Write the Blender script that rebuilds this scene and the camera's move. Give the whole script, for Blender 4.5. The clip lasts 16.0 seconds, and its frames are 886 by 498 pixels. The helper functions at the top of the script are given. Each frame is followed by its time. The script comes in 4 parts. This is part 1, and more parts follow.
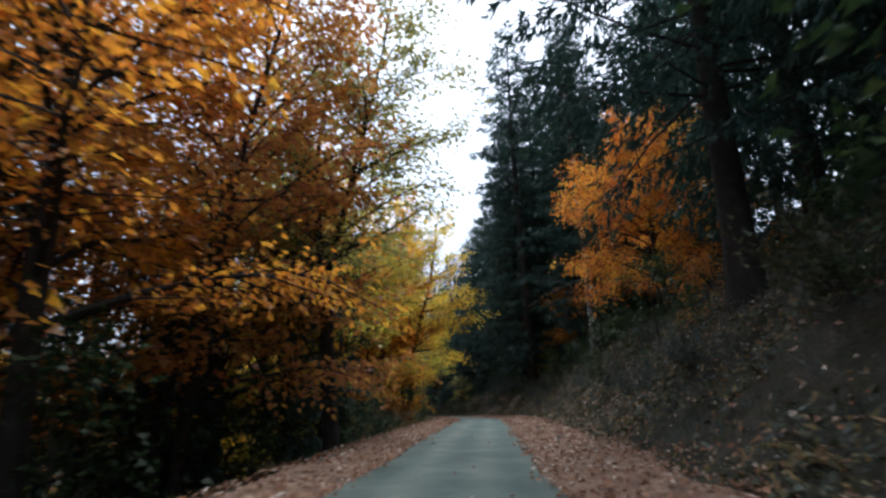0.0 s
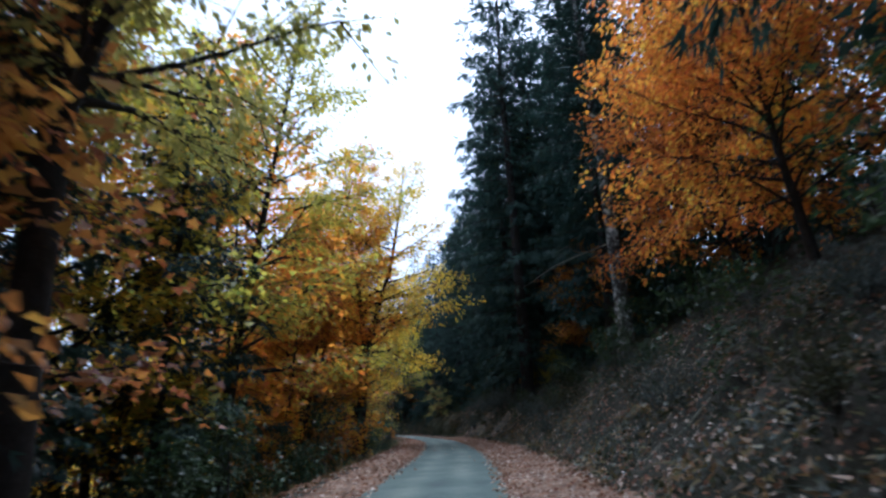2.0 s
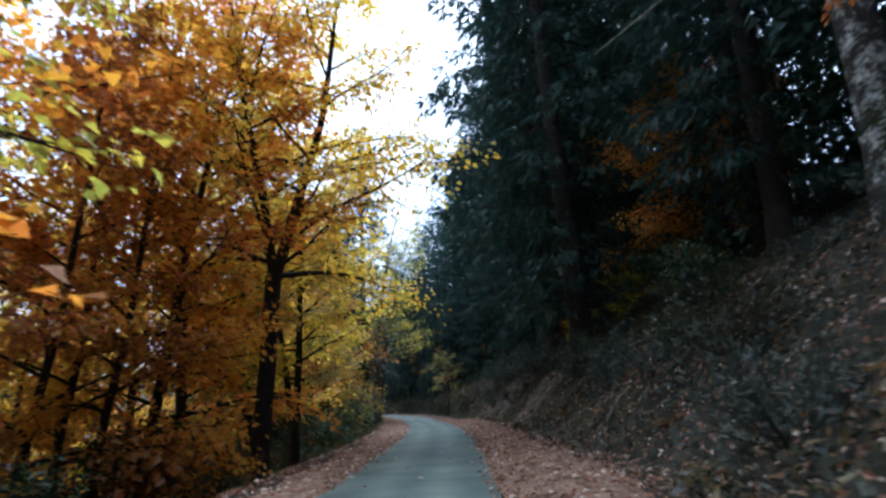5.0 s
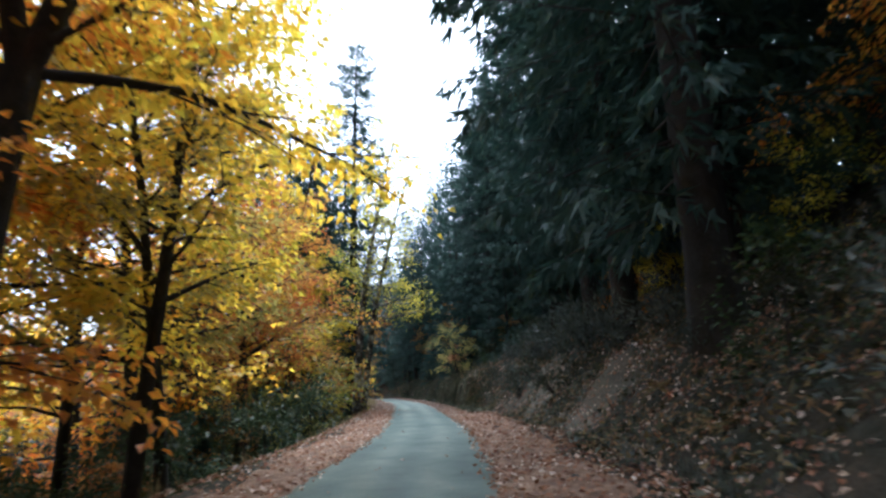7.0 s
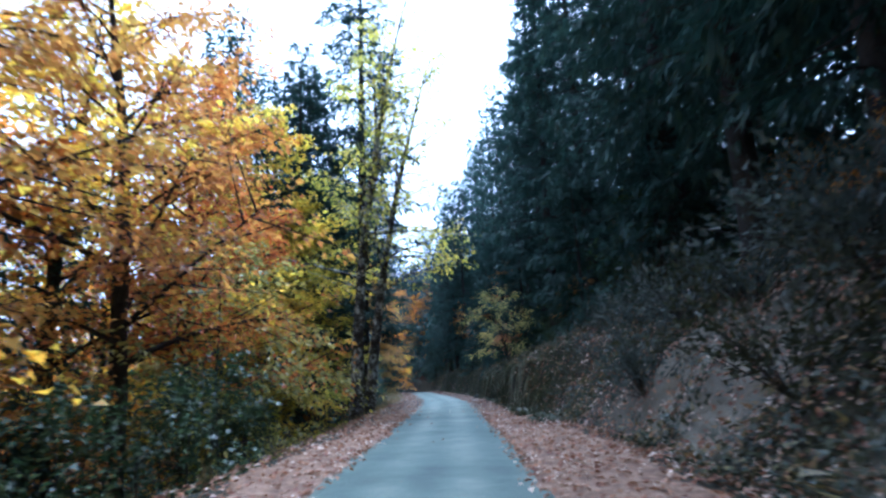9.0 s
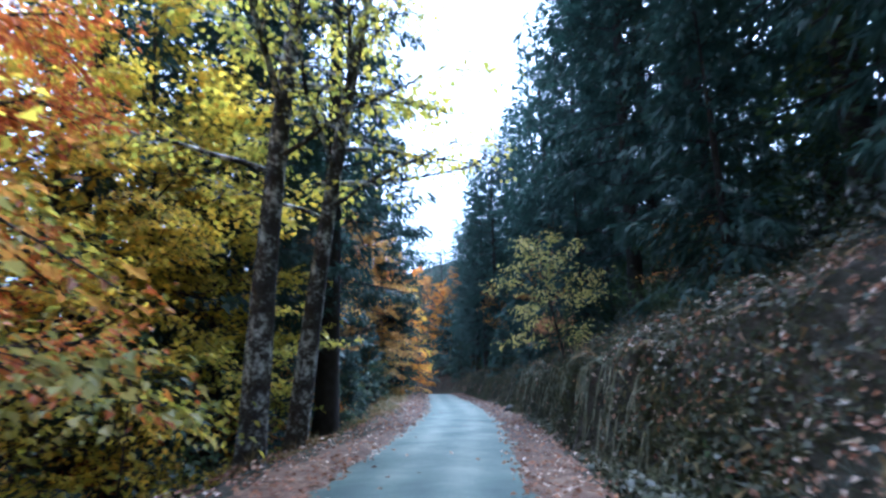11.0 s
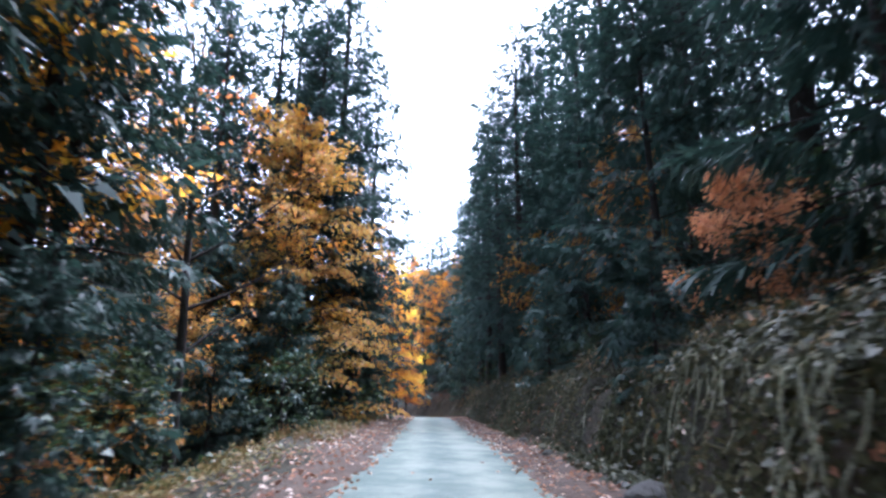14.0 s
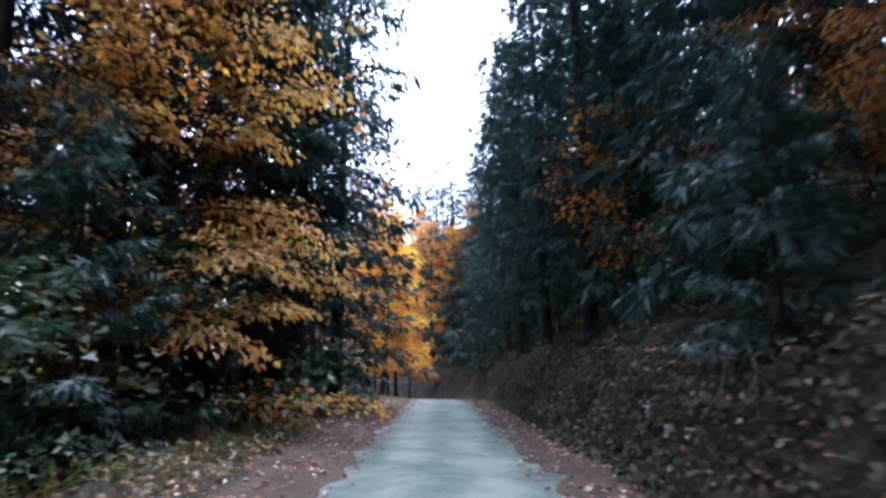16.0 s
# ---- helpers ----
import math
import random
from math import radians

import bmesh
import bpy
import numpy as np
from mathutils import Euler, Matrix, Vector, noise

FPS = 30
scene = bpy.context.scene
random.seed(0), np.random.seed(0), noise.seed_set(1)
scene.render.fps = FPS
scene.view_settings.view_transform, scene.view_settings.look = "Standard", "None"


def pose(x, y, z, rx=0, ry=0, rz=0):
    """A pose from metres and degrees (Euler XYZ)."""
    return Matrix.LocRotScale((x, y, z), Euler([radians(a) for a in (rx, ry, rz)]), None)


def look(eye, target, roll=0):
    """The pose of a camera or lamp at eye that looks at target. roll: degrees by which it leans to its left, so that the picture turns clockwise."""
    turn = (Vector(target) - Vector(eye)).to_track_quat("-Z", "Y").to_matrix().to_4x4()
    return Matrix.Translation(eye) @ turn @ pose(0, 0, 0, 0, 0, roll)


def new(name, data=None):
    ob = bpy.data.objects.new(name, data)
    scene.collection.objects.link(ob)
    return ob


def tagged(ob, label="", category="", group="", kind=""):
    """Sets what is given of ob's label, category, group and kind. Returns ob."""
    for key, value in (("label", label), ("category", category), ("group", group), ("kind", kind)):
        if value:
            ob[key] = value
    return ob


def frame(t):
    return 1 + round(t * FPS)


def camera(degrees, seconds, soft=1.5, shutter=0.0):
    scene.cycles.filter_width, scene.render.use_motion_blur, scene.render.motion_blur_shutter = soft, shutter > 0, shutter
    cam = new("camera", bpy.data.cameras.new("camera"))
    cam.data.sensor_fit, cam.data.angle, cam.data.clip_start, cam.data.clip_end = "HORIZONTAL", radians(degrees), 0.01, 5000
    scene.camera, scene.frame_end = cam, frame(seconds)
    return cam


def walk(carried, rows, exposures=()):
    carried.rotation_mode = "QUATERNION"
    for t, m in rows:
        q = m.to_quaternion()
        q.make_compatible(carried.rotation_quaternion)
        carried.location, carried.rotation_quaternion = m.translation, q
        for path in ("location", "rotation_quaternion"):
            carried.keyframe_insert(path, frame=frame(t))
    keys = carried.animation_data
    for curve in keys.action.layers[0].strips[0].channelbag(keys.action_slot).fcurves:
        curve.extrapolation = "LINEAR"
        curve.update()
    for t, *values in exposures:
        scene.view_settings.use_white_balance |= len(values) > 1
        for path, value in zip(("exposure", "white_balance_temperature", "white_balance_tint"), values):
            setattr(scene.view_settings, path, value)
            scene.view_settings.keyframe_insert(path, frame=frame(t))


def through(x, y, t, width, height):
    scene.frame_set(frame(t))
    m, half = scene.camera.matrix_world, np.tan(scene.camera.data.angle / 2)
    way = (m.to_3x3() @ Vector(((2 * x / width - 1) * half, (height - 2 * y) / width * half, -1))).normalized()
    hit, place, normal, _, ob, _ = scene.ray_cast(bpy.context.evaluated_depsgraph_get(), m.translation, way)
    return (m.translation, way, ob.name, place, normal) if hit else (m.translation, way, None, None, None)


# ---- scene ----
cam = camera(76.0, 16.0, soft=2.6, shutter=0.4)
PATH = [
    (0, (0.019, 0.001, 1.124), (-0.149, 1.926, 1.642), -1.87),
    (0.5, (-0.005, 3.579, 1.200), (-0.124, 5.494, 1.761), -2.30),
    (1, (-0.021, 7.071, 1.337), (-0.161, 8.987, 1.893), -1.94),
    (1.5, (0.045, 10.502, 1.485), (-0.081, 12.419, 2.041), -2.27),
    (2, (0.053, 14.189, 1.526), (-0.062, 16.106, 2.083), -1.85),
    (2.5, (-0.001, 17.573, 1.548), (-0.147, 19.503, 2.051), -1.73),
    (3, (0.092, 20.803, 1.538), (-0.044, 22.738, 2.023), -2.73),
    (3.5, (0.161, 24.074, 1.496), (0.023, 26.000, 2.009), -3.82),
    (4, (0.149, 27.254, 1.387), (0.011, 29.186, 1.874), -3.54),
    (4.2, (0.121, 28.458, 1.368), (-0.031, 30.387, 1.864), -4.33),
    (6.3, (-0.341, 40.951, 1.133), (-0.555, 42.884, 1.561), -3.05),
    (6.5, (-0.479, 42.199, 1.115), (-0.690, 44.133, 1.540), -2.98),
    (7, (-0.784, 45.344, 1.056), (-1.021, 47.273, 1.485), -1.93),
    (7.5, (-1.054, 48.365, 0.972), (-1.298, 50.301, 1.370), -3.02),
    (8, (-1.322, 51.642, 0.828), (-1.613, 53.559, 1.277), -2.52),
    (8.5, (-1.783, 54.856, 0.795), (-2.122, 56.764, 1.245), -3.60),
    (9, (-2.222, 57.924, 0.732), (-2.617, 59.833, 1.140), -2.65),
    (9.2, (-2.425, 59.241, 0.756), (-2.820, 61.151, 1.158), -4.06),
    (11.3, (-4.561, 72.214, 0.556), (-5.081, 74.091, 0.969), -0.83),
    (11.5, (-4.834, 73.388, 0.527), (-5.333, 75.267, 0.952), -0.70),
    (12, (-5.529, 76.239, 0.428), (-6.042, 78.116, 0.847), -0.44),
    (12.5, (-6.318, 79.345, 0.295), (-6.812, 81.228, 0.712), 0.52),
    (13, (-7.058, 82.386, 0.180), (-7.583, 84.252, 0.632), 0.25),
    (13.5, (-7.819, 85.553, 0.081), (-8.325, 87.426, 0.526), 0.39),
    (14, (-8.563, 88.518, -0.027), (-9.091, 90.378, 0.443), 0.20),
    (14.5, (-9.317, 91.586, -0.054), (-9.872, 93.449, 0.375), -0.81),
    (15, (-10.406, 94.876, -0.209), (-10.981, 96.726, 0.248), 0.59),
    (15.5, (-11.176, 97.516, -0.057), (-11.695, 99.387, 0.382), 1.42),
    (16, (-11.983, 100.243, -0.056), (-12.551, 102.113, 0.324), -0.12),
]
EXPOSURES = [(0, 0.85, 5500, 8), (1, 0.95, 5300, 9), (2, 0.9, 4850, 10), (3, 0.88, 4850, 10), (4.2, 1.1, 4750, 9), (6.5, 1.85, 5300, 7), (7, 1.95, 5200, 8), (8, 1.98, 4400, 8), (9, 2.05, 4350, 10), (11.5, 2.52, 4450, 14), (12.5, 2.75, 5100, 18), (13.2, 2.98, 5100, 21), (14, 2.75, 5100, 21), (15, 2.45, 5150, 20), (16, 2.25, 5000, 20)]
walk(cam, [(t, look(eye, target, roll)) for t, eye, target, roll in PATH], EXPOSURES)

K = 1.12  # plan units to metres


# ---- world and sun ----
world = bpy.data.worlds.new("overcast_sky")
scene.world = world
world.use_nodes = True
wn = world.node_tree.nodes
wl = world.node_tree.links
sky = wn.new("ShaderNodeTexSky")
sky.sky_type = "NISHITA"
sky.sun_disc = False
sky.sun_elevation = radians(66)
sky.sun_rotation = radians(14)
sky.air_density = 1.0
sky.dust_density = 4.0
veil = wn.new("ShaderNodeHueSaturation")
veil.inputs["Saturation"].default_value = 0.25
wl.new(sky.outputs[0], veil.inputs["Color"])
wl.new(veil.outputs[0], wn["Background"].inputs["Color"])
wn["Background"].inputs["Strength"].default_value = 0.15
sun = new("sun", bpy.data.lights.new("sun", "SUN"))
sun.data.energy = 0.8
sun.data.angle = radians(25)
sun.data.color = (1.0, 0.95, 0.88)
sun.matrix_world = look((4.5, 18, 42), (0, 0, 0))


# ---- materials ----
def material(name):
    m = bpy.data.materials.new(name)
    m.use_nodes = True
    nt = m.node_tree
    nt.nodes.clear()
    return m, nt.nodes, nt.links


def ramp(nodes, stops):
    r = nodes.new("ShaderNodeValToRGB")
    while len(r.color_ramp.elements) < len(stops):
        r.color_ramp.elements.new(0.5)
    for e, (p, c) in zip(r.color_ramp.elements, stops):
        e.position = p
        e.color = (*c, 1)
    return r


def noise_node(nodes, links, scale, detail=4, rough=0.6, coord="Object"):
    tc = nodes.new("ShaderNodeTexCoord")
    n = nodes.new("ShaderNodeTexNoise")
    n.inputs["Scale"].default_value = scale
    n.inputs["Detail"].default_value = detail
    n.inputs["Roughness"].default_value = rough
    links.new(tc.outputs[coord], n.inputs["Vector"])
    return n


def maths(nodes, links, op, a, b):
    m = nodes.new("ShaderNodeMath")
    m.operation = op
    for i, v in enumerate((a, b)):
        if isinstance(v, (int, float)):
            m.inputs[i].default_value = v
        else:
            links.new(v, m.inputs[i])
    return m.outputs[0]


def leaf_material(name, stops, through=0.5, patch=0.55):
    """Leaves that let light through; the tone goes from leaf to leaf and in larger patches of the crown."""
    m, nodes, links = material(name)
    geo = nodes.new("ShaderNodeNewGeometry")
    info = nodes.new("ShaderNodeObjectInfo")
    n = noise_node(nodes, links, 0.28, 2)
    big = maths(nodes, links, "MULTIPLY", maths(nodes, links, "SUBTRACT", n.outputs["Fac"], 0.5), 2.2)
    small = maths(nodes, links, "MULTIPLY", geo.outputs["Random Per Island"], patch)
    own = maths(nodes, links, "MULTIPLY", info.outputs["Random"], 0.25)
    fac = maths(nodes, links, "ADD", maths(nodes, links, "ADD", maths(nodes, links, "MULTIPLY", big, 0.45), small), own)
    r = ramp(nodes, stops)
    links.new(fac, r.inputs[0])
    d = nodes.new("ShaderNodeBsdfDiffuse")
    t = nodes.new("ShaderNodeBsdfTranslucent")
    g = nodes.new("ShaderNodeBsdfGlossy")
    g.inputs["Roughness"].default_value = 0.45
    mix, mix2 = nodes.new("ShaderNodeMixShader"), nodes.new("ShaderNodeMixShader")
    mix.inputs[0].default_value = through
    mix2.inputs[0].default_value = 0.03
    links.new(r.outputs[0], d.inputs["Color"])
    links.new(r.outputs[0], t.inputs["Color"])
    links.new(d.outputs[0], mix.inputs[1])
    links.new(t.outputs[0], mix.inputs[2])
    links.new(mix.outputs[0], mix2.inputs[1])
    links.new(g.outputs[0], mix2.inputs[2])
    out = nodes.new("ShaderNodeOutputMaterial")
    links.new(mix2.outputs[0], out.inputs[0])
    return m


def rough_material(name, stops, scale, bump=0.3, roughness=0.9, scale2=None, coord="Object", bump_scale=None, distance=0.03, spec=0.25):
    """A dull surface with a tone that varies at two scales, and relief."""
    m, nodes, links = material(name)
    n = noise_node(nodes, links, scale, 6, 0.65, coord)
    n2 = noise_node(nodes, links, scale2 or scale * 9, 4, 0.7, coord)
    fac = maths(nodes, links, "ADD", maths(nodes, links, "MULTIPLY", n.outputs["Fac"], 0.6), maths(nodes, links, "MULTIPLY", n2.outputs["Fac"], 0.4))
    r = ramp(nodes, stops)
    links.new(fac, r.inputs[0])
    p = nodes.new("ShaderNodeBsdfPrincipled")
    p.inputs["Roughness"].default_value = roughness
    p.inputs["Specular IOR Level"].default_value = spec
    links.new(r.outputs[0], p.inputs["Base Color"])
    b = nodes.new("ShaderNodeBump")
    b.inputs["Strength"].default_value = bump
    b.inputs["Distance"].default_value = distance
    n3 = noise_node(nodes, links, bump_scale or scale * 5, 5, 0.7, coord)
    links.new(n3.outputs["Fac"], b.inputs["Height"])
    links.new(b.outputs[0], p.inputs["Normal"])
    out = nodes.new("ShaderNodeOutputMaterial")
    links.new(p.outputs[0], out.inputs[0])
    return m


LEAF_GOLD = leaf_material("golden_leaves", [(0.0, (0.52, 0.50, 0.05)), (0.3, (0.84, 0.66, 0.06)), (0.6, (0.86, 0.56, 0.04)), (1.0, (0.70, 0.30, 0.03))], 0.8)
LEAF_ORANGE = leaf_material("orange_leaves", [(0.0, (0.80, 0.52, 0.04)), (0.35, (0.78, 0.36, 0.03)), (0.7, (0.64, 0.22, 0.03)), (1.0, (0.42, 0.13, 0.03))], 0.78)
LEAF_RUST = leaf_material("rust_leaves", [(0.0, (0.56, 0.32, 0.05)), (0.4, (0.46, 0.19, 0.04)), (0.7, (0.32, 0.11, 0.04)), (1.0, (0.24, 0.09, 0.05))], 0.74)
LEAF_LIME = leaf_material("yellow_green_leaves", [(0.0, (0.26, 0.30, 0.05)), (0.4, (0.52, 0.48, 0.06)), (0.7, (0.70, 0.55, 0.06)), (1.0, (0.60, 0.35, 0.04))], 0.74)
LEAF_FLAME = leaf_material("red_orange_leaves", [(0.0, (0.72, 0.58, 0.06)), (0.25, (0.76, 0.46, 0.05)), (0.5, (0.74, 0.28, 0.03)), (0.75, (0.60, 0.17, 0.03)), (1.0, (0.42, 0.11, 0.03))], 0.7)
LEAF_EMBER = leaf_material("russet_leaves", [(0.0, (0.72, 0.42, 0.05)), (0.3, (0.66, 0.25, 0.03)), (0.65, (0.52, 0.14, 0.03)), (1.0, (0.32, 0.08, 0.03))], 0.5)
LEAF_AMBER = leaf_material("amber_leaves", [(0.0, (0.42, 0.31, 0.06)), (0.35, (0.50, 0.27, 0.05)), (0.7, (0.44, 0.18, 0.04)), (1.0, (0.30, 0.11, 0.04))], 0.55)
LEAF_DULL = leaf_material("dull_yellow_leaves", [(0.0, (0.22, 0.24, 0.07)), (0.4, (0.40, 0.36, 0.09)), (0.75, (0.52, 0.42, 0.12)), (1.0, (0.50, 0.30, 0.10))], 0.5)
LEAF_SALMON = leaf_material("pale_orange_leaves", [(0.0, (0.60, 0.32, 0.14)), (0.5, (0.52, 0.23, 0.10)), (1.0, (0.36, 0.14, 0.07))], 0.45)
LEAF_GREEN = leaf_material("green_leaves", [(0.0, (0.022, 0.044, 0.016)), (0.5, (0.044, 0.072, 0.024)), (1.0, (0.095, 0.10, 0.032))], 0.35)
NEEDLES = leaf_material("fir_needles", [(0.0, (0.023, 0.050, 0.040)), (0.5, (0.041, 0.078, 0.058)), (1.0, (0.073, 0.115, 0.080))], 0.32)
LITTER_LEAF = leaf_material("fallen_leaves", [(0.0, (0.36, 0.21, 0.13)), (0.35, (0.30, 0.14, 0.07)), (0.65, (0.18, 0.08, 0.05)), (0.85, (0.34, 0.22, 0.15)), (1.0, (0.62, 0.50, 0.40))], 0.15, 1.0)
BRACKEN = leaf_material("bracken_leaves", [(0.0, (0.12, 0.12, 0.04)), (0.5, (0.20, 0.13, 0.05)), (1.0, (0.24, 0.10, 0.05))], 0.3)
BARK = rough_material("dark_bark", [(0.25, (0.013, 0.011, 0.010)), (0.5, (0.03, 0.026, 0.022)), (0.75, (0.06, 0.054, 0.048))], 4, 0.8, 0.95, 26, distance=0.04)
BARK_GREY = rough_material("lichen_bark", [(0.40, (0.028, 0.025, 0.021)), (0.50, (0.055, 0.05, 0.043)), (0.54, (0.24, 0.25, 0.22)), (0.62, (0.58, 0.60, 0.56))], 2.3, 0.8, 0.95, 12, distance=0.04)
SOIL = rough_material("leaf_littered_soil", [(0.3, (0.010, 0.012, 0.006)), (0.44, (0.024, 0.025, 0.013)), (0.53, (0.046, 0.04, 0.027)), (0.63, (0.085, 0.068, 0.05)), (0.76, (0.17, 0.14, 0.11))], 0.8, 0.9, 0.95, 11, bump_scale=14, distance=0.06)
ASPHALT = rough_material("worn_asphalt", [(0.32, (0.034, 0.056, 0.049)), (0.44, (0.064, 0.092, 0.077)), (0.55, (0.106, 0.136, 0.109)), (0.72, (0.20, 0.224, 0.178))], 0.7, 0.3, 0.66, 38, bump_scale=80, distance=0.008, spec=0.22)


def wheel_tracks(m):
    """Two paler, drier strips worn along the asphalt, broken up by patches."""
    nodes, links = m.node_tree.nodes, m.node_tree.links
    at = nodes.new("ShaderNodeAttribute")
    at.attribute_name = "across"
    wave = maths(nodes, links, "COSINE", maths(nodes, links, "MULTIPLY", at.outputs["Fac"], 9.0), 0.0)
    n = noise_node(nodes, links, 0.5, 3)
    amount = maths(nodes, links, "MULTIPLY", maths(nodes, links, "MULTIPLY", wave, -0.11), n.outputs["Fac"])
    dust = nodes.new("ShaderNodeAttribute")
    dust.attribute_name = "dust"
    n2 = noise_node(nodes, links, 1.1, 8, 0.78)
    amount = maths(nodes, links, "ADD", amount, maths(nodes, links, "MULTIPLY", dust.outputs["Fac"], maths(nodes, links, "MULTIPLY", maths(nodes, links, "SUBTRACT", n2.outputs["Fac"], 0.38), 2.0)))
    r = [x for x in nodes if x.bl_idname == "ShaderNodeValToRGB"][0]
    old = r.inputs[0].links[0].from_socket
    links.new(maths(nodes, links, "ADD", old, amount), r.inputs[0])


wheel_tracks(ASPHALT)

def clay_patches(m):
    """Bare pale clay where the bank has slipped."""
    nodes, links = m.node_tree.nodes, m.node_tree.links
    at = nodes.new("ShaderNodeAttribute")
    at.attribute_name = "clay"
    n = noise_node(nodes, links, 1.3, 5)
    amount = maths(nodes, links, "MULTIPLY", at.outputs["Fac"], maths(nodes, links, "MULTIPLY", n.outputs["Fac"], 1.5))
    r = [x for x in nodes if x.bl_idname == "ShaderNodeValToRGB"][0]
    p = [x for x in nodes if x.bl_idname == "ShaderNodeBsdfPrincipled"][0]
    mix = nodes.new("ShaderNodeMix")
    mix.data_type = "RGBA"
    links.new(amount, mix.inputs["Factor"])
    links.new(r.outputs[0], mix.inputs["A"])
    mix.inputs["B"].default_value = (0.25, 0.225, 0.175, 1)
    links.new(mix.outputs["Result"], p.inputs["Base Color"])


clay_patches(SOIL)
STONE = rough_material("grey_stone", [(0.3, (0.025, 0.024, 0.022)), (0.6, (0.07, 0.068, 0.06)), (0.8, (0.16, 0.155, 0.14))], 3, 0.7, 0.9, 20)
ROOT_MOSSY = rough_material("mossy_root", [(0.3, (0.06, 0.065, 0.04)), (0.5, (0.18, 0.185, 0.12)), (0.7, (0.38, 0.37, 0.27))], 4, 0.7, 0.95, 24)
ROOT = rough_material("weathered_root", [(0.3, (0.16, 0.15, 0.11)), (0.6, (0.30, 0.29, 0.22)), (0.8, (0.42, 0.41, 0.32))], 6, 0.6, 0.9, 30)


# ---- mesh helpers ----
def mesh_of(name, verts, faces, mats, index=None, smooth=False):
    """A mesh from arrays; all faces have the same number of corners."""
    verts, faces = np.asarray(verts, np.float32), np.asarray(faces, np.int32)
    me = bpy.data.meshes.new(name)
    me.vertices.add(len(verts))
    me.vertices.foreach_set("co", verts.ravel())
    k = faces.shape[1]
    me.loops.add(faces.size)
    me.loops.foreach_set("vertex_index", faces.ravel())
    me.polygons.add(len(faces))
    me.polygons.foreach_set("loop_start", np.arange(0, faces.size, k, dtype=np.int32))
    me.polygons.foreach_set("loop_total", np.full(len(faces), k, np.int32))
    for m in mats:
        me.materials.append(m)
    if index is not None:
        me.polygons.foreach_set("material_index", np.asarray(index, np.int32))
    me.polygons.foreach_set("use_smooth", np.full(len(faces), smooth, bool))
    me.update(calc_edges=True)
    return me


def child(name, me, parent, label=""):
    ob = new(name, me)
    ob.parent = parent
    return tagged(ob, label)


class Tubes:
    """Gathers tapered tubes along polylines into one mesh."""

    def __init__(self):
        self.v, self.f, self.n = [], [], 0

    def add(self, pts, radii, sides=6, rough=0.0, rng=None):
        pts, radii = np.asarray(pts, float), np.asarray(radii, float)
        d = np.gradient(pts, axis=0)
        d /= np.linalg.norm(d, axis=1)[:, None] + 1e-9
        ref = np.where(np.abs(d[:, 2:3]) > 0.8, [[1.0, 0, 0]], [[0, 0, 1.0]])
        a = np.cross(d, ref)
        a /= np.linalg.norm(a, axis=1)[:, None] + 1e-9
        if np.abs(d[:, 2]).min() <= 0.8 < np.abs(d[:, 2]).max():
            a = np.cross(d, np.tile([[0.3, 0.9, 0.1]], (len(d), 1)))
            a /= np.linalg.norm(a, axis=1)[:, None] + 1e-9
        b = np.cross(d, a)
        ang = np.arange(sides) * 2 * np.pi / sides
        rr = radii[:, None] * (1 + (rough * rng.standard_normal((len(pts), sides)) if rough else 0))
        ring = pts[:, None] + rr[..., None] * (np.cos(ang)[None, :, None] * a[:, None] + np.sin(ang)[None, :, None] * b[:, None])
        self.v.append(ring.reshape(-1, 3))
        m = len(pts)
        i = np.arange(m - 1)[:, None] * sides + np.arange(sides)[None]
        j = np.arange(m - 1)[:, None] * sides + (np.arange(sides)[None] + 1) % sides
        self.f.append(np.stack([i, j, j + sides, i + sides], -1).reshape(-1, 4) + self.n)
        self.n += m * sides

    def mesh(self, name, mat):
        return mesh_of(name, np.concatenate(self.v), np.concatenate(self.f), [mat], smooth=True)


def leaf_quads(base, ahead, up, length, width):
    """Folded leaves: one four-cornered, slightly bent face each."""
    side = np.cross(ahead, up)
    side /= np.linalg.norm(side, axis=1)[:, None] + 1e-9
    nrm = np.cross(side, ahead)
    L, W = length[:, None], width[:, None]
    mid = base + ahead * L * 0.45 + nrm * W * 0.18
    tip = base + ahead * L - nrm * L * 0.12
    v = np.stack([base, mid + side * W * 0.5, tip, mid - side * W * 0.5], 1).reshape(-1, 3)
    return v, np.arange(len(v)).reshape(-1, 4)


def leaf_tris(base, ahead, up, length, width):
    """Leaves of three corners, for crowns further off."""
    side = unit(np.cross(ahead, up)) * width[:, None] * 0.6
    mid = base + ahead * length[:, None] * 0.3
    v = np.stack([mid - side, mid + side, base + ahead * length[:, None]], 1).reshape(-1, 3)
    return v, np.arange(len(v)).reshape(-1, 3)


def unit(a):
    return a / (np.linalg.norm(a, axis=-1, keepdims=True) + 1e-9)


